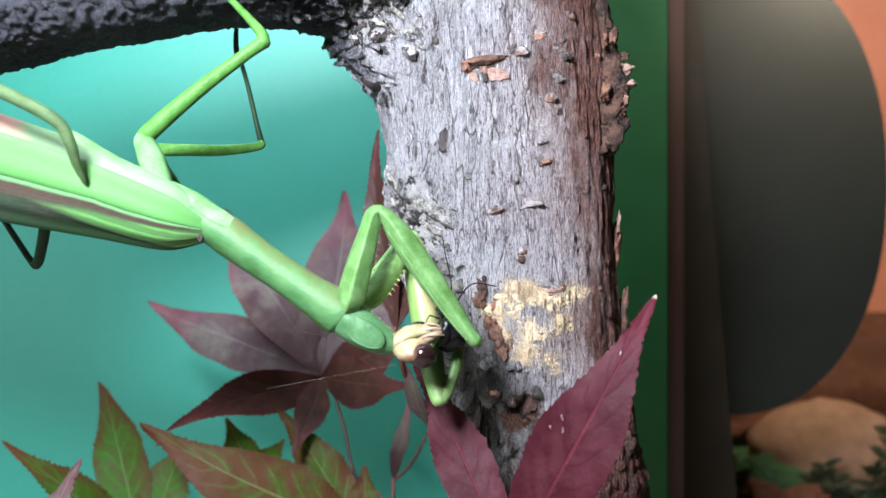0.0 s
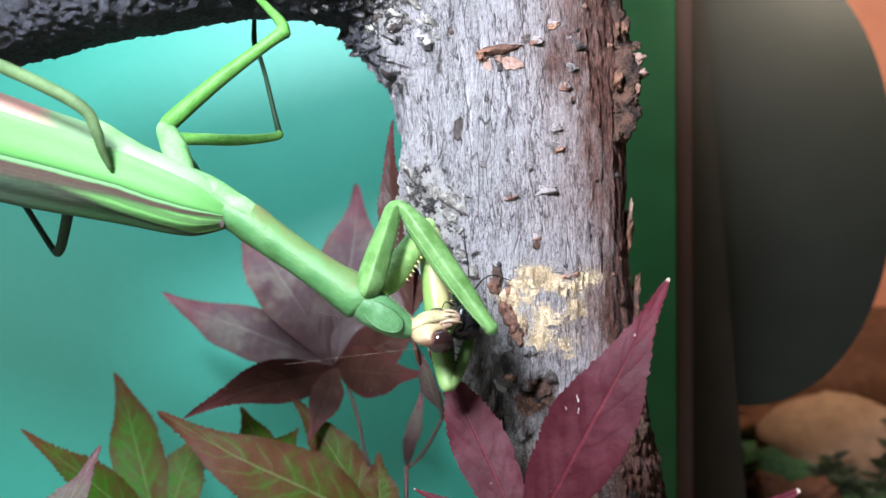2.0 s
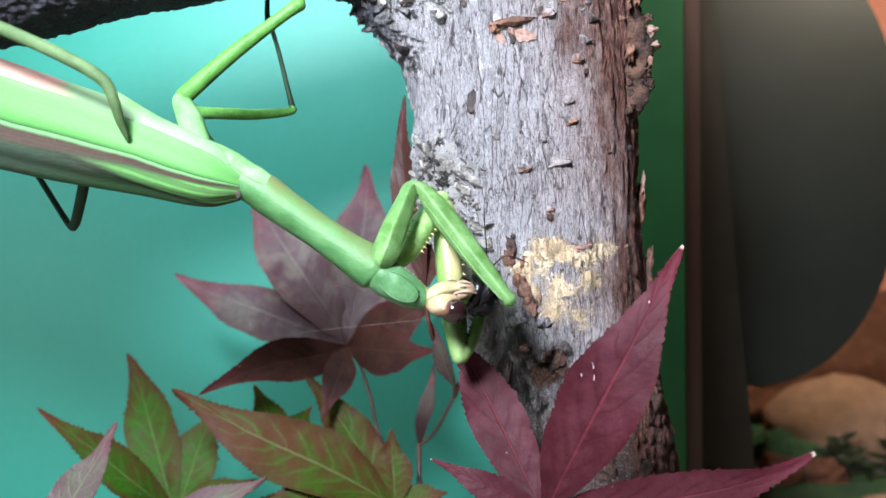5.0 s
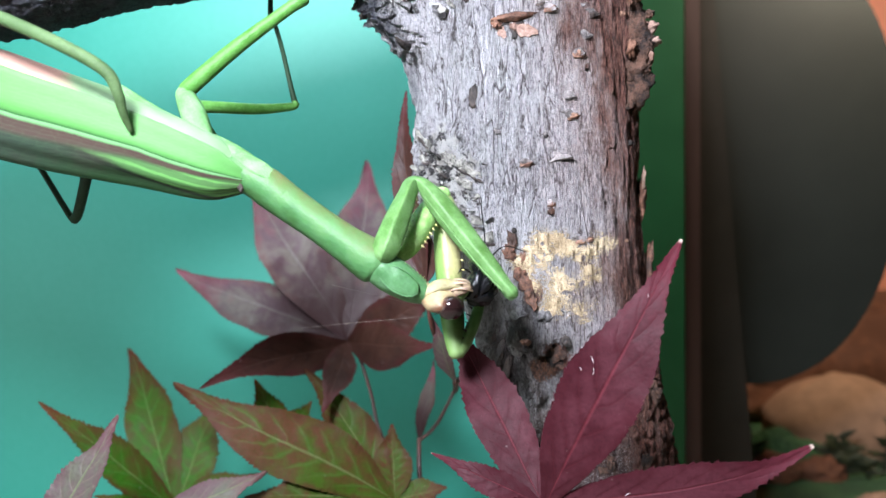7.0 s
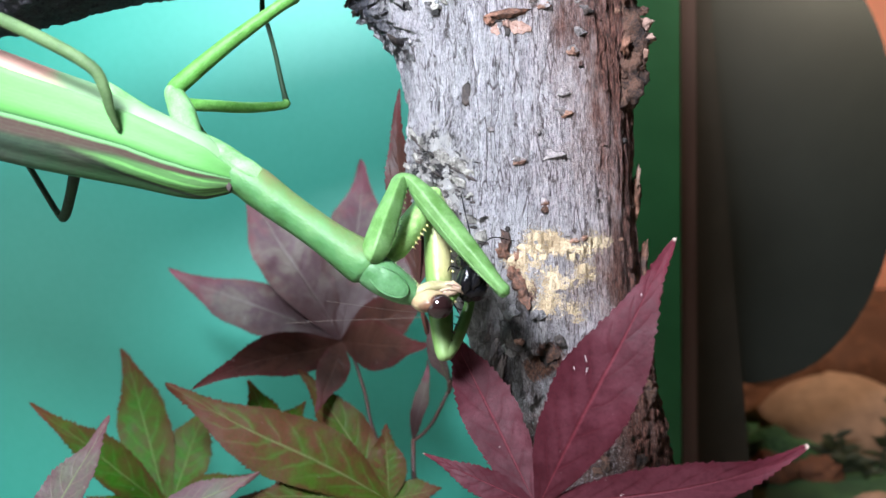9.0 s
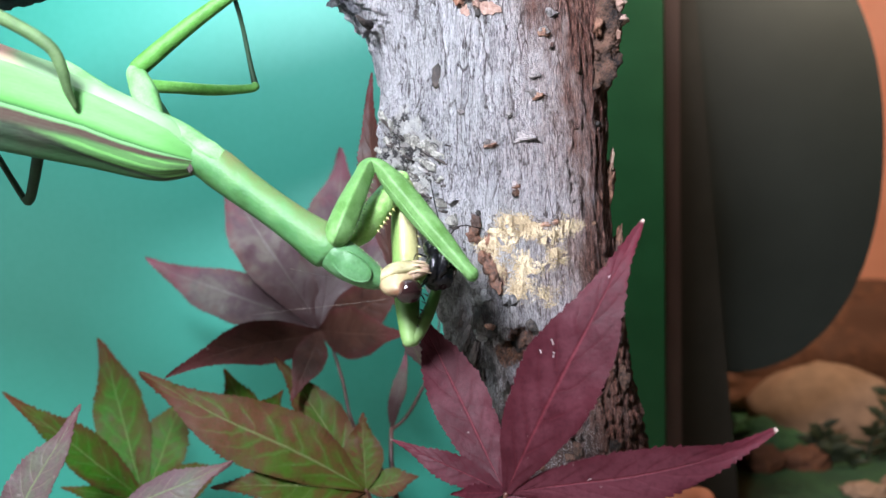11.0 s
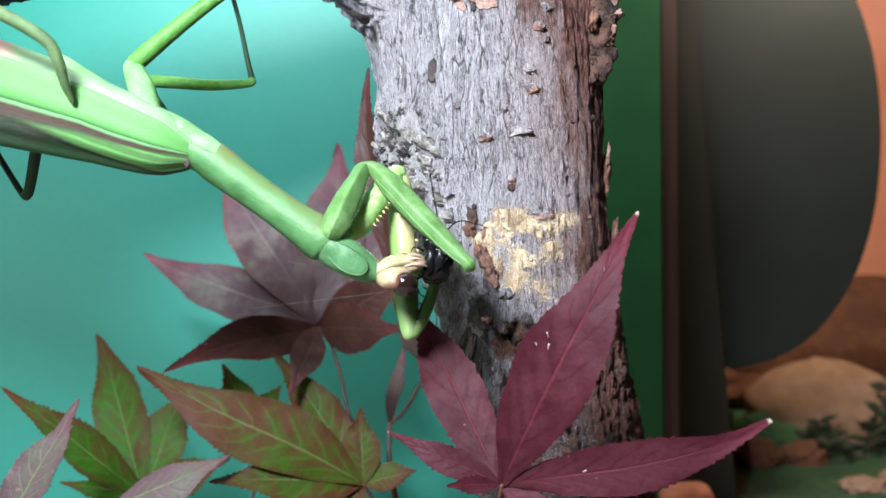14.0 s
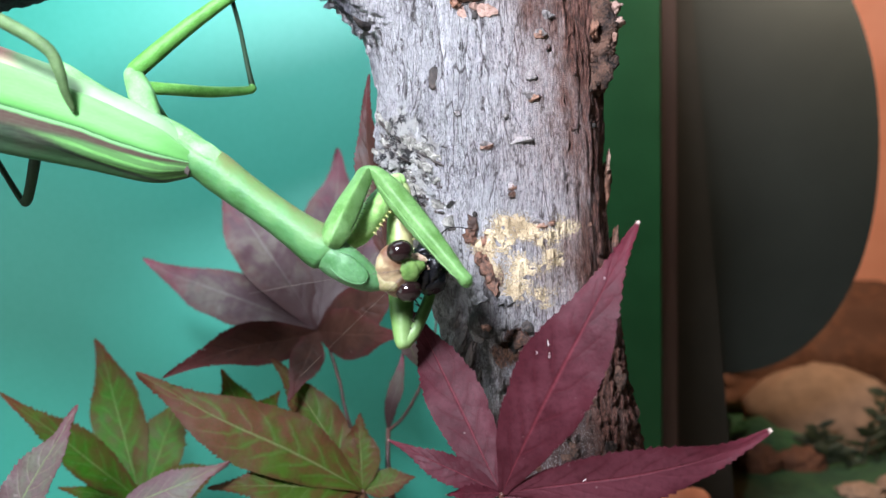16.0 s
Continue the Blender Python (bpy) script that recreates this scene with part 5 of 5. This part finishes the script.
part("collar", loft([(-12.0, 91.9, 64.3, 1.80, 1.89), (-11.3, 91.9, 63.8, 2.21, 2.16), (-9.6, 91.9, 62.7, 2.21, 2.16), (-7.6, 91.9, 61.5, 1.84, 1.80), (-6.2, 92, 60.8, 1.35, 1.35), (-5.6, 92, 60.5, 0.99, 1.08)], 22, 6, keel=1.1), COLLAR_GREEN, mantis)
bm = bmesh.new()
for sign in (1,):
    rim = spline([(-12.0, 64.3, 1.95), (-11.3, 63.8, 2.3), (-9.6, 62.7, 2.3), (-7.6, 61.5, 1.95), (-6.2, 60.8, 1.45)], 4)
    for x, z, half in rim:
        c = Vector((x + 0.56 * half * sign * 0.96, 91.3, z + 0.83 * half * sign * 0.96))
        cone(bm, c, c + Vector((0.56 * sign, -0.2, 0.83 * sign)) * 0.15, 0.07, 5)
part("rim_teeth", bm, YELLOW_GREEN, mantis, "fine pale teeth along the collar's edge")
part("neck", loft([(-6.4, 92, 61.2, 1.2, 1.2), (-5.0, 92, 60.6, 1.0, 1.0), (-3.6, 91.8, 60.6, 1.0, 1.0)], 12, 4), CREAM, mantis)


def leg(points, material, name):
    """A leg: femur as the part, tibia under it."""
    a, b = points
    femur = part(name, taper(a), material, mantis, origin=V(*a[0][:3]))
    if b:
        part("tibia", taper(b), material, femur)
    return femur


leg((((-33.2, 93.6, 78.6, 1.1), (-35.2, 95, 82.2, 1.5), (-36.8, 96.6, 84.9, 1.2), (-37, 96.8, 85.6, 1.0), (-36.2, 96.8, 86.6, 1.15), (-30.5, 96.5, 91.4, 0.98), (-24.4, 96, 95.8, 0.78), (-22.3, 96, 97.3, 0.9)),
     ((-22.1, 96, 97.2, 0.95), (-22.4, 96.3, 98.6, 0.7), (-25.0, 98, 101.6, 0.5), (-29.2, 101, 106, 0.42), (-34, 102, 110, 0.4))), LEG_GREEN, "middle_leg")
leg((((-34, 99, 79.5, 1.1), (-38, 103, 84.6, 0.9), (-36, 105, 85.3, 0.85), (-31, 108.6, 85.7, 0.8), (-26.6, 111.6, 86.6, 0.62), (-25.9, 112, 87.2, 0.6)),
     None), LEG_GREEN, "middle_leg")
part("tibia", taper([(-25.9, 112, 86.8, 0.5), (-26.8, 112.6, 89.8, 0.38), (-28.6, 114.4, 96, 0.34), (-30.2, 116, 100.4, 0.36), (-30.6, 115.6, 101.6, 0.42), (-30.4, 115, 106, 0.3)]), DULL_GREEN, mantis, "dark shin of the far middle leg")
leg((((-40.4, 88.2, 79.6, 0.3), (-40.8, 87, 81.4, 0.5), (-41.2, 86.2, 83.8, 0.66), (-42.6, 85.6, 86.2, 0.74), (-48.6, 85, 89.4, 0.76), (-58.6, 86, 93.6, 0.74), (-74, 90, 99.6, 0.7)),
     ((-74, 90, 99.6, 0.6), (-80, 95, 104, 0.5), (-84, 98, 108, 0.4))), OLIVE_LEG, "hind_leg")
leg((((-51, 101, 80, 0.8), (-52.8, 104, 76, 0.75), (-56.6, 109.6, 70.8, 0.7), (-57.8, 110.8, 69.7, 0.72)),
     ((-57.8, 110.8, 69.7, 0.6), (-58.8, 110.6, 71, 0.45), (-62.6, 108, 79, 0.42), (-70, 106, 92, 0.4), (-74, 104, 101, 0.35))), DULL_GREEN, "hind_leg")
part("trochanter", loft([(-33.1, 93.4, 78.4, 1.1, 1.1), (-35.1, 94.9, 82.2, 1.6, 1.6), (-36.7, 96.4, 84.8, 1.32, 1.32), (-37, 96.6, 85.5, 1.12, 1.12), (-36.6, 96.7, 86.2, 0.8, 0.8)], 14, 4), PALE_GREEN, mantis, "pale green trochanter")
part("hind_coxa", loft([(-34, 93.4, 79.6, 0.9, 1.0), (-40, 93.4, 82.6, 1.0, 1.5), (-43.6, 93.4, 85.0, 0.8, 1.2), (-45.4, 93.6, 86.3, 0.3, 0.4)], 14, 4, keel=1.4), PALE_GREEN, mantis)

# near grasping leg: coxa, femur, folded shin
SHOULDER, ELBOW, WRIST = V(-10.6, 90.6, 66.2), V(-7.9, 93, 76.0), V(3.8, 91, 61.4)
near_arm = part("foreleg", loft([(-11.0, 90.6, 65.2, 1.29, 1.29), (-10.6, 90.4, 66.6, 1.66, 1.56), (-9.7, 90.9, 70.2, 1.56, 1.47), (-8.7, 92.2, 74.2, 1.20, 1.20), (-8.2, 92.9, 76.0, 1.10, 1.06), (-7.2, 93, 76.5, 0.83, 0.83)], 20, 5, keel=1.75), GREEN, mantis, "near grasping foreleg", origin=SHOULDER)
near_femur = part("femur", loft([(-7.5, 93, 76.5, 0.7, 0.9), (-6.6, 93, 75.7, 1.0, 1.1), (-4.8, 92.8, 73.2, 1.5, 1.35), (-1.8, 92.3, 68.9, 1.5, 1.35), (1.2, 91.6, 64.8, 1.12, 1.1), (3.0, 91.1, 62.3, 0.82, 0.92), (3.8, 91, 61.3, 0.8, 0.85), (4.1, 91, 60.9, 0.5, 0.6)], 20, 5, keel=1.5), GREEN, near_arm, origin=ELBOW)
bm = taper([(3.7, 91.6, 61.2, 0.8), (3.0, 93.2, 62.2, 0.85), (1.6, 94.8, 64.4, 0.75), (0.0, 96, 66.6, 0.5), (-0.8, 96, 68.0, 0.2)])
near_shin = part("tibia", bm, PALE_GREEN, near_arm, origin=WRIST)
bm = bmesh.new()
for k in range(30):
    u = 0.1 + 0.85 * k / 29
    c = Vector((-6.3, 92.6, 74.4)).lerp(Vector((2.7, 90.9, 61.4)), u) + Vector((-0.55, 0, -0.45)) * math.sin(math.pi * u) - Vector((0, 0.3, 0))
    cone(bm, c, c + Vector((-0.10, -0.08, -0.09)), 0.05, 5)
taper([(-6.6, 92.3, 74.2, 0.07), (-5.2, 91.95, 72.2, 0.09), (-2.6, 91.3, 68.4, 0.10), (0.4, 90.6, 64.2, 0.09), (2.8, 90.2, 61.4, 0.07)], bm)
near_spines = part("spine", bm, GREEN, near_arm, "row of pale femur spines", origin=ELBOW)

bm = bmesh.new()
for k in range(12):
    u = k / 11
    c = Vector((-9.3, 90.2, 66.4)).lerp(Vector((-7.4, 92.4, 75.2)), u) + Vector((0.5, 0, 0)) * math.sin(math.pi * min(1, u * 0.8 + 0.2))
    cone(bm, c, c + Vector((0.26, -0.05, -0.18)), 0.09, 5)
part("spine", bm, GREEN, near_arm, "row of small coxa spines")

# far grasping leg
def arm_cream():
    n = Nodes("mantis_cream_to_green")
    o = n.coords()
    z = n.math("ADD", n.add("ShaderNodeSeparateXYZ", {"Vector": o}).outputs[2], n.math("MULTIPLY", n.noise(o, 300, 3), 0.004))
    k = n.math("ADD", n.math("MULTIPLY", z, 45.0), 0.82)
    # the pale first stop paints in the highlight on the lower tip
    col = n.ramp(k, [(0.10, (0.16, 0.25, 0.09)), (0.24, (0.045, 0.105, 0.024)), (0.40, (0.08, 0.155, 0.036)), (0.52, (0.40, 0.38, 0.17)), (0.78, (0.43, 0.41, 0.21)), (1.0, (0.22, 0.36, 0.12))])
    p = n.add("ShaderNodeSeparateXYZ", {"Vector": o})
    d = n.math("ADD", n.math("ADD", p.outputs[0], n.math("MULTIPLY", p.outputs[2], 0.165)), n.math("MULTIPLY", n.math("SUBTRACT", n.noise(o, 500, 3), 0.5), 0.0012))
    col = n.mix(n.ramp(n.math("MULTIPLY", d, -500.0), [(0.05, 0.0), (0.40, 0.85)]), col, (0.12, 0.235, 0.055))
    for centre, radius in (((1.5, -3.4, -9.4), 1.1), ((0.6, -2.0, -5.2), 0.7), ((2.6, -5.2, -12.4), 0.8)):
        blot = n.math("ADD", near_spot(n, o, centre, radius), n.math("MULTIPLY", n.math("SUBTRACT", n.noise(o, 700, 3), 0.5), 0.8))
        col = n.mix(n.ramp(blot, [(0.25, 0.0), (0.55, 0.6)]), col, (0.15, 0.085, 0.040))
    return n.done(col, 0.42, n.math("ADD", n.noise(o, 1500, 3), n.noise(o, 420, 3)), 0.3, 0.0003, 0.3)


ARM_CREAM = arm_cream()
FAR_SHOULDER, FAR_ELBOW = V(-9.3, 96, 66.2), V(-4.0, 101, 73.2)
far_arm = part("foreleg", loft([(-9.4, 95.0, 65.4, 1.2, 1.2), (-8.6, 95.6, 66.6, 1.7, 1.5), (-6.6, 97.6, 69.6, 1.7, 1.5), (-4.9, 100, 72.2, 1.5, 1.4), (-4.2, 101, 73.4, 1.1, 1.1), (-3.6, 101, 73.2, 0.8, 0.8)], 16, 5, keel=1.3), YELLOW_GREEN, mantis, "far grasping foreleg", origin=FAR_SHOULDER)
bm = bmesh.new()
for k in range(9):
    u = 0.12 + 0.8 * k / 8
    c = Vector((-7.0, 94.8, 66.0)).lerp(Vector((-3.7, 99.2, 71.4)), u)
    cone(bm, c, c + Vector((0.5, -0.25, -0.4)), 0.12, 6)
part("spine", bm, SPINE, far_arm, "row of pale coxa spines")
far_femur = part("femur", loft([(-4.2, 101.4, 73.6, 0.8, 0.8), (-3.7, 101, 71.8, 1.5, 1.4), (-3.0, 99.6, 67.2, 1.7, 1.6), (-2.2, 98, 62.6, 1.7, 1.5), (-1.4, 96.2, 58.2, 1.55, 1.4), (-0.7, 94.8, 54.8, 1.2, 1.1), (-0.4, 94.2, 53.6, 0.95, 0.95)], 18, 5, keel=1.2), ARM_CREAM, far_arm, "pale yellow-green femur", origin=FAR_ELBOW)
bm = bmesh.new()
for k in range(9):
    u = 0.10 + 0.6 * k / 8
    c = Vector((-2.2, 100.0, 71.8)).lerp(Vector((1.0, 94.8, 55.4)), u)
    cone(bm, c, c + Vector((0.55, -0.3, -0.12 + 0.1 * (k % 2))), 0.14, 6)
far_teeth = part("spine", bm, SPINE, far_arm, "row of pale femur spines", origin=FAR_ELBOW)
far_shin = part("tibia", taper([(-0.3, 94.4, 53.8, 0.9), (0.7, 95.2, 55.4, 0.85), (1.8, 96.6, 58.8, 0.75), (2.2, 98, 62.0, 0.55), (2.0, 98.6, 64, 0.25)]), ARM_CREAM, far_arm, origin=FAR_ELBOW)
bm = bmesh.new()
for k in range(7):
    u = k / 6
    c = Vector((0.4, 94.6, 55.6)).lerp(Vector((1.4, 96.8, 61.2)), u)
    cone(bm, c, c + Vector((-0.75, -0.1, 0.35)), 0.16, 5)
far_spines = part("spine", bm, DARK_CHIP, far_arm, "dark shin spines", origin=FAR_ELBOW)

# head: x to the mouth, y to one eye, z to the brow; built about the neck joint
NECK = V(-5.3, 92, 60.5)


def head_material():
    """Cream to tan, with soft brown bands across the brow."""
    n = Nodes("mantis_head_tan")
    o = n.coords()
    p = n.add("ShaderNodeSeparateXYZ", {"Vector": o})
    warp = n.math("MULTIPLY", n.math("SUBTRACT", n.noise(o, 380, 4), 0.5), 3.2)
    band = n.math("SINE", n.math("ADD", n.math("MULTIPLY", p.outputs[1], 2600.0), warp))
    col = n.ramp(n.noise(o, 420, 5, 0.65), [(0.38, (0.25, 0.165, 0.095)), (0.62, (0.37, 0.30, 0.175))])
    col = n.mix(n.math("MULTIPLY", n.ramp(band, [(0.0, 0.0), (0.75, 1.0)]), n.ramp(n.noise(o, 260, 3), [(0.40, 0.35), (0.6, 0.95)])), col, (0.105, 0.052, 0.032))
    col = n.mix(n.ramp(n.math("MULTIPLY", p.outputs[0], 200.0), [(0.46, 0.0), (0.66, 0.9)]), col, (0.070, 0.140, 0.036))
    for sy in (1, -1):
        ring = n.math("ADD", near_spot(n, o, (2.65, sy * 2.48, 0.55), 2.9), n.math("MULTIPLY", n.math("SUBTRACT", n.noise(o, 500, 3), 0.5), 0.35))
        col = n.mix(n.ramp(ring, [(0.20, 0.0), (0.34, 0.8)]), col, (0.12, 0.055, 0.032))
    low = n.math("ADD", n.math("MULTIPLY", p.outputs[2], -300.0), n.math("MULTIPLY", n.math("SUBTRACT", n.noise(o, 500, 3), 0.5), 0.5))
    col = n.mix(n.ramp(low, [(0.05, 0.0), (0.22, 0.9)]), col, (0.35, 0.285, 0.16))
    fine = n.noise(o, 2400, 4, 0.7)
    col = n.mix(n.ramp(fine, [(0.38, 0.3), (0.5, 0.0)]), col, (0.11, 0.06, 0.035))
    return n.done(col, 0.32, fine, 0.25, 0.0003, 0.35, Subsurface_Weight=0.1, Subsurface_Radius=(1.0, 0.6, 0.3), Subsurface_Scale=0.0005)


def head_shape():
    bm = bmesh.new()
    made = bmesh.ops.create_uvsphere(bm, u_segments=36, v_segments=24, radius=1)["verts"]
    for v in made:
        x, y, z = v.co
        wide = 3.4 * (1 - 0.40 * max(x, 0) - 0.06 * max(-x, 0))
        brow = 0.12 * math.exp(-(y / 0.35) ** 2) * max(z, 0)
        v.co = V(1.65 + 2.4 * x, wide * y, 0.05 + (1.46 - brow) * z * (1 - 0.28 * max(x, 0)))
    return bm


bmh = head_shape()
bmesh.ops.translate(bmh, verts=bmh.verts, vec=NECK)
head = part("head", bmh, head_material(), mantis, "tan triangular head with brown bands", origin=NECK)


def on_head(name, bm, material, label=""):
    bmesh.ops.translate(bm, verts=bm.verts, vec=NECK)
    return part(name, bm, material, head, label)


for sy in (1, -1):
    on_head("eye", lump((2.65, sy * 2.48, 0.55), (1.60, 1.36, 1.46), 1, 0.0, sub=4, turn=0.10), EYE_DARK, "glossy dark compound eye")
    reach = ((0.6, 0.7, 1.9), (-4, 0.9, 1.4), (-10, 1.0, 0.6), (-16, 0.9, 0.0)) if sy > 0 else ((0.8, -1.3, 1.9), (-3.5, -4.2, 1.6), (-8, -7.4, 1.0), (-12.5, -10.6, 0.4))
    on_head("antenna", taper([(2.2, sy * 0.5, 1.5, 0.08), *[(*p, r) for p, r in zip(reach, (0.036, 0.026, 0.019, 0.012))]], segs=6), HAIR)
    on_head("mandible", taper([(3.5, sy * 0.75, -0.5, 0.62), (4.7, sy * 0.72, -0.6, 0.44), (5.4, sy * 0.3, -0.5, 0.16)]), PALP)
    on_head("palp", taper([(3.0, sy * 0.9, -0.9, 0.20), (4.1, sy * 1.2, -1.1, 0.17), (4.6, sy * 1.15, -0.9, 0.20), (5.2, sy * 0.85, -0.5, 0.13), (5.6, sy * 0.5, -0.1, 0.08)]), PALP)
    on_head("palp", taper([(2.9, sy * 0.4, -1.3, 0.18), (3.9, sy * 0.55, -1.55, 0.15), (4.9, sy * 0.45, -1.3, 0.13), (5.5, sy * 0.3, -0.8, 0.07)]), PALP)
on_head("face", lump((3.2, 0, 0.70), (1.2, 1.6, 0.86), 3, 0.10, sub=3), FACE_GREEN, "green face shield")
on_head("labrum", loft([(3.5, 0, 0.2, 1.15, 0.95), (4.3, 0, 0.0, 0.9, 0.8), (5.0, 0, -0.2, 0.5, 0.4)], 14, 4, (0, 0, 1)), FACE_GREEN)
on_head("underside", loft([(-0.6, 0, -0.5, 0.9, 0.5), (1.0, 0, -1.35, 1.2, 0.6), (2.8, 0, -1.40, 1.15, 0.6), (4.2, 0, -0.95, 0.7, 0.45)], 16, 4, (0, 0, 1)), CREAM, "cream mouthparts")

# ---------------------------------------------------------------- prey
PREY = V(0.9, 95, 62.6)
beetle = thing("beetle", PREY, "glossy black half-eaten beetle held by the mantis", "insect")
part("abdomen", lump((1.4, 94.6, 61.0), (2.0, 1.8, 2.6), 4, 0.16, sub=4, turn=0.3), PREY_BLACK, beetle)
part("thorax", lump((1.0, 94.4, 63.6), (1.5, 1.4, 1.3), 6, 0.14, sub=4), PREY_BLACK, beetle)
part("wing_case", lump((1.9, 93.4, 61.8), (0.85, 1.1, 2.0), 9, 0.1, sub=4, turn=0.35), PREY_BLACK, beetle)
part("wing_case", lump((0.6, 93.4, 61.2), (0.85, 1.1, 1.9), 11, 0.1, sub=4, turn=0.25), PREY_BLACK, beetle)
for pts in (((0.4, 95.6, 63.4, 0.16), (1.4, 100, 66, 0.10), (0.6, 103.4, 70.4, 0.09), (0.2, 104.2, 72.6, 0.06)), ((1.4, 96, 63.6, 0.14), (4, 102, 66.4, 0.09), (7.4, 104.2, 66.0, 0.06)),
            ((-0.2, 94, 62.6, 0.12), (-1.3, 93.6, 63.0, 0.08), (-1.7, 93.4, 62.3, 0.05)), ((0.2, 93.6, 60, 0.15), (-1.0, 93.0, 58.8, 0.12), (-0.4, 92.8, 57.4, 0.08))):
    part("leg", taper(pts, segs=6), PREY_BLACK, beetle)


# ---------------------------------------------------------------- movement
def head_turn(lift, roll):
    """The head's turn: mouth lifted by degrees, first eye raised by roll degrees towards the viewer's side."""
    r = radians(roll)
    y = Vector((0, -math.cos(r), math.sin(r)))
    x = Vector((1, 0, 0))
    z = x.cross(y)
    m = Matrix((x, y, z)).transposed().to_4x4()
    return pose(0, 0, 0, 0, -lift, 0) @ m


def motions():
    # the body sinks and swings a little about the waist
    walk(mantis, [(t, Matrix.Translation(WAIST + V(dx, 0, dz)) @ pose(0, 0, 0, 0, turn, 0)) for t, dx, dz, turn in (
        (0, 0, 0, 0), (1, 0.05, -0.05, 0.1), (3, 0, -0.08, 0.4), (5, -0.06, -0.06, 0.7), (7.5, -0.12, -0.2, 1.1), (9, -0.25, -0.28, 1.4), (11.5, -0.36, -0.2, 1.9), (14, -0.33, -0.22, 1.9), (16, -0.38, -0.3, 1.9))])
    walk(head, [(t, Matrix.Translation(NECK - WAIST + V(0.1 * max(0, min(1, (t - 14.6))) - 0.5 * (7 < t < 10), 0, 1.2 * max(0, min(1, (t - 14.6))) - 0.4 * (7 < t < 10))) @ head_turn(lift, roll)) for t, lift, roll in (
        (0, 16, -27), (1.5, 15, -25), (3, 8, -29), (3.6, 11, -27), (5, 12, -25), (7.5, 12, -20), (8.5, 10, -8), (9.2, 10, -9), (11.3, 14, -27), (12.5, 14, -32), (13.2, 13, -31), (14, 14, -26),
        (14.5, 18, -10), (14.8, 22, 2), (15.0, 20, 22), (15.2, 16, 38), (15.4, 14, 54), (15.6, 13, 66), (16, 13, 74))])
    rest_a, rest_f = ELBOW - SHOULDER, WRIST - ELBOW
    rows_a, rows_f, rows_s, rows_p = [], [], [], []
    for t, ex, ey, ez, wx, wy, wz in ((0, -7.9, 93, 76.0, 3.8, 91, 61.4), (1.5, -7.9, 94.4, 75.6, 3.8, 91, 61.1), (2.6, -7.7, 96.0, 75.0, 3.6, 90.6, 61.2), (5, -7.4, 96.8, 74.9, 4.1, 90.6, 61.0), (7.5, -7.5, 97, 74.9, 4.0, 90.6, 61.8),
                                      (9.2, -7.7, 96.6, 75.4, 4.1, 90.6, 62.2), (11.5, -7.3, 97, 75.0, 4.4, 90.6, 62.6), (12.5, -7.3, 98, 74.2, 4.4, 90.4, 62.7), (13.5, -7.6, 98.3, 73.9, 4.4, 90.4, 62.7), (14.5, -7.7, 98, 74.3, 4.5, 90.4, 62.7), (16, -7.3, 97.6, 74.6, 4.0, 90.6, 62.2)):
        qa = rest_a.rotation_difference(V(ex, ey, ez) - SHOULDER)
        elbow = SHOULDER + qa @ rest_a
        qf = rest_f.rotation_difference(V(wx, wy, wz) - elbow)
        local = qa.inverted() @ qf
        rows_a.append((t, Matrix.Translation(SHOULDER - WAIST) @ qa.to_matrix().to_4x4()))
        turn = local.to_matrix().to_4x4()
        rows_f.append((t, Matrix.Translation(rest_a) @ turn))
        rows_p.append((t, Matrix.Translation(rest_a) @ turn))
        rows_s.append((t, Matrix.Translation(rest_a + local @ rest_f) @ turn))
    walk(near_arm, rows_a)
    walk(near_femur, rows_f)
    walk(near_spines, rows_p)
    walk(near_shin, rows_s)
    # the front leaf sags slightly
    walk(front_leaf, [(t, Matrix.Translation(FRONT_LEAF + V(0.1 * k, 0, 0.3 * k)) @ pose(0, 0, 0, 0, 0.75 * k, 0)) for t, k in ((0, 1), (2, 0.75), (5, 0.45), (7.5, 0), (16, 0))])
    # the far grip slides down a little
    for piece in (far_femur, far_teeth, far_shin, far_spines):
        walk(piece, [(t, Matrix.Translation(FAR_ELBOW - FAR_SHOULDER) @ pose(0, 0, 0, tip, turn, 0)) for t, tip, turn in (
            (0, 0, 0), (1.5, 1, 2), (3, 3, 4), (5, 4, 3.5), (8.5, 4, 5.5), (11.5, 5, 5.2), (13, 6, 4), (15, 6, 4.6), (16, 6, 6.4))])
    # the prey is turned and tugged as it is eaten
    walk(beetle, [(t, Matrix.Translation(PREY + V(dx, 0, dz)) @ pose(0, 0, 0, 0, turn, 0)) for t, dx, dz, turn in (
        (0, -0.3, 1.0, 0), (1.5, -0.4, 0.6, 4), (3, -0.6, 0.2, 8), (5, -0.4, -0.4, 10), (7.5, -0.7, 0.1, 6), (9, -1.0, 0.4, 0), (11.5, -1.1, -0.3, 0), (13, -1.3, -0.4, 4), (14.5, -0.8, -0.2, 0), (15.2, -1.2, -0.4, -4), (16, -1.8, -0.6, -6))])


motions()
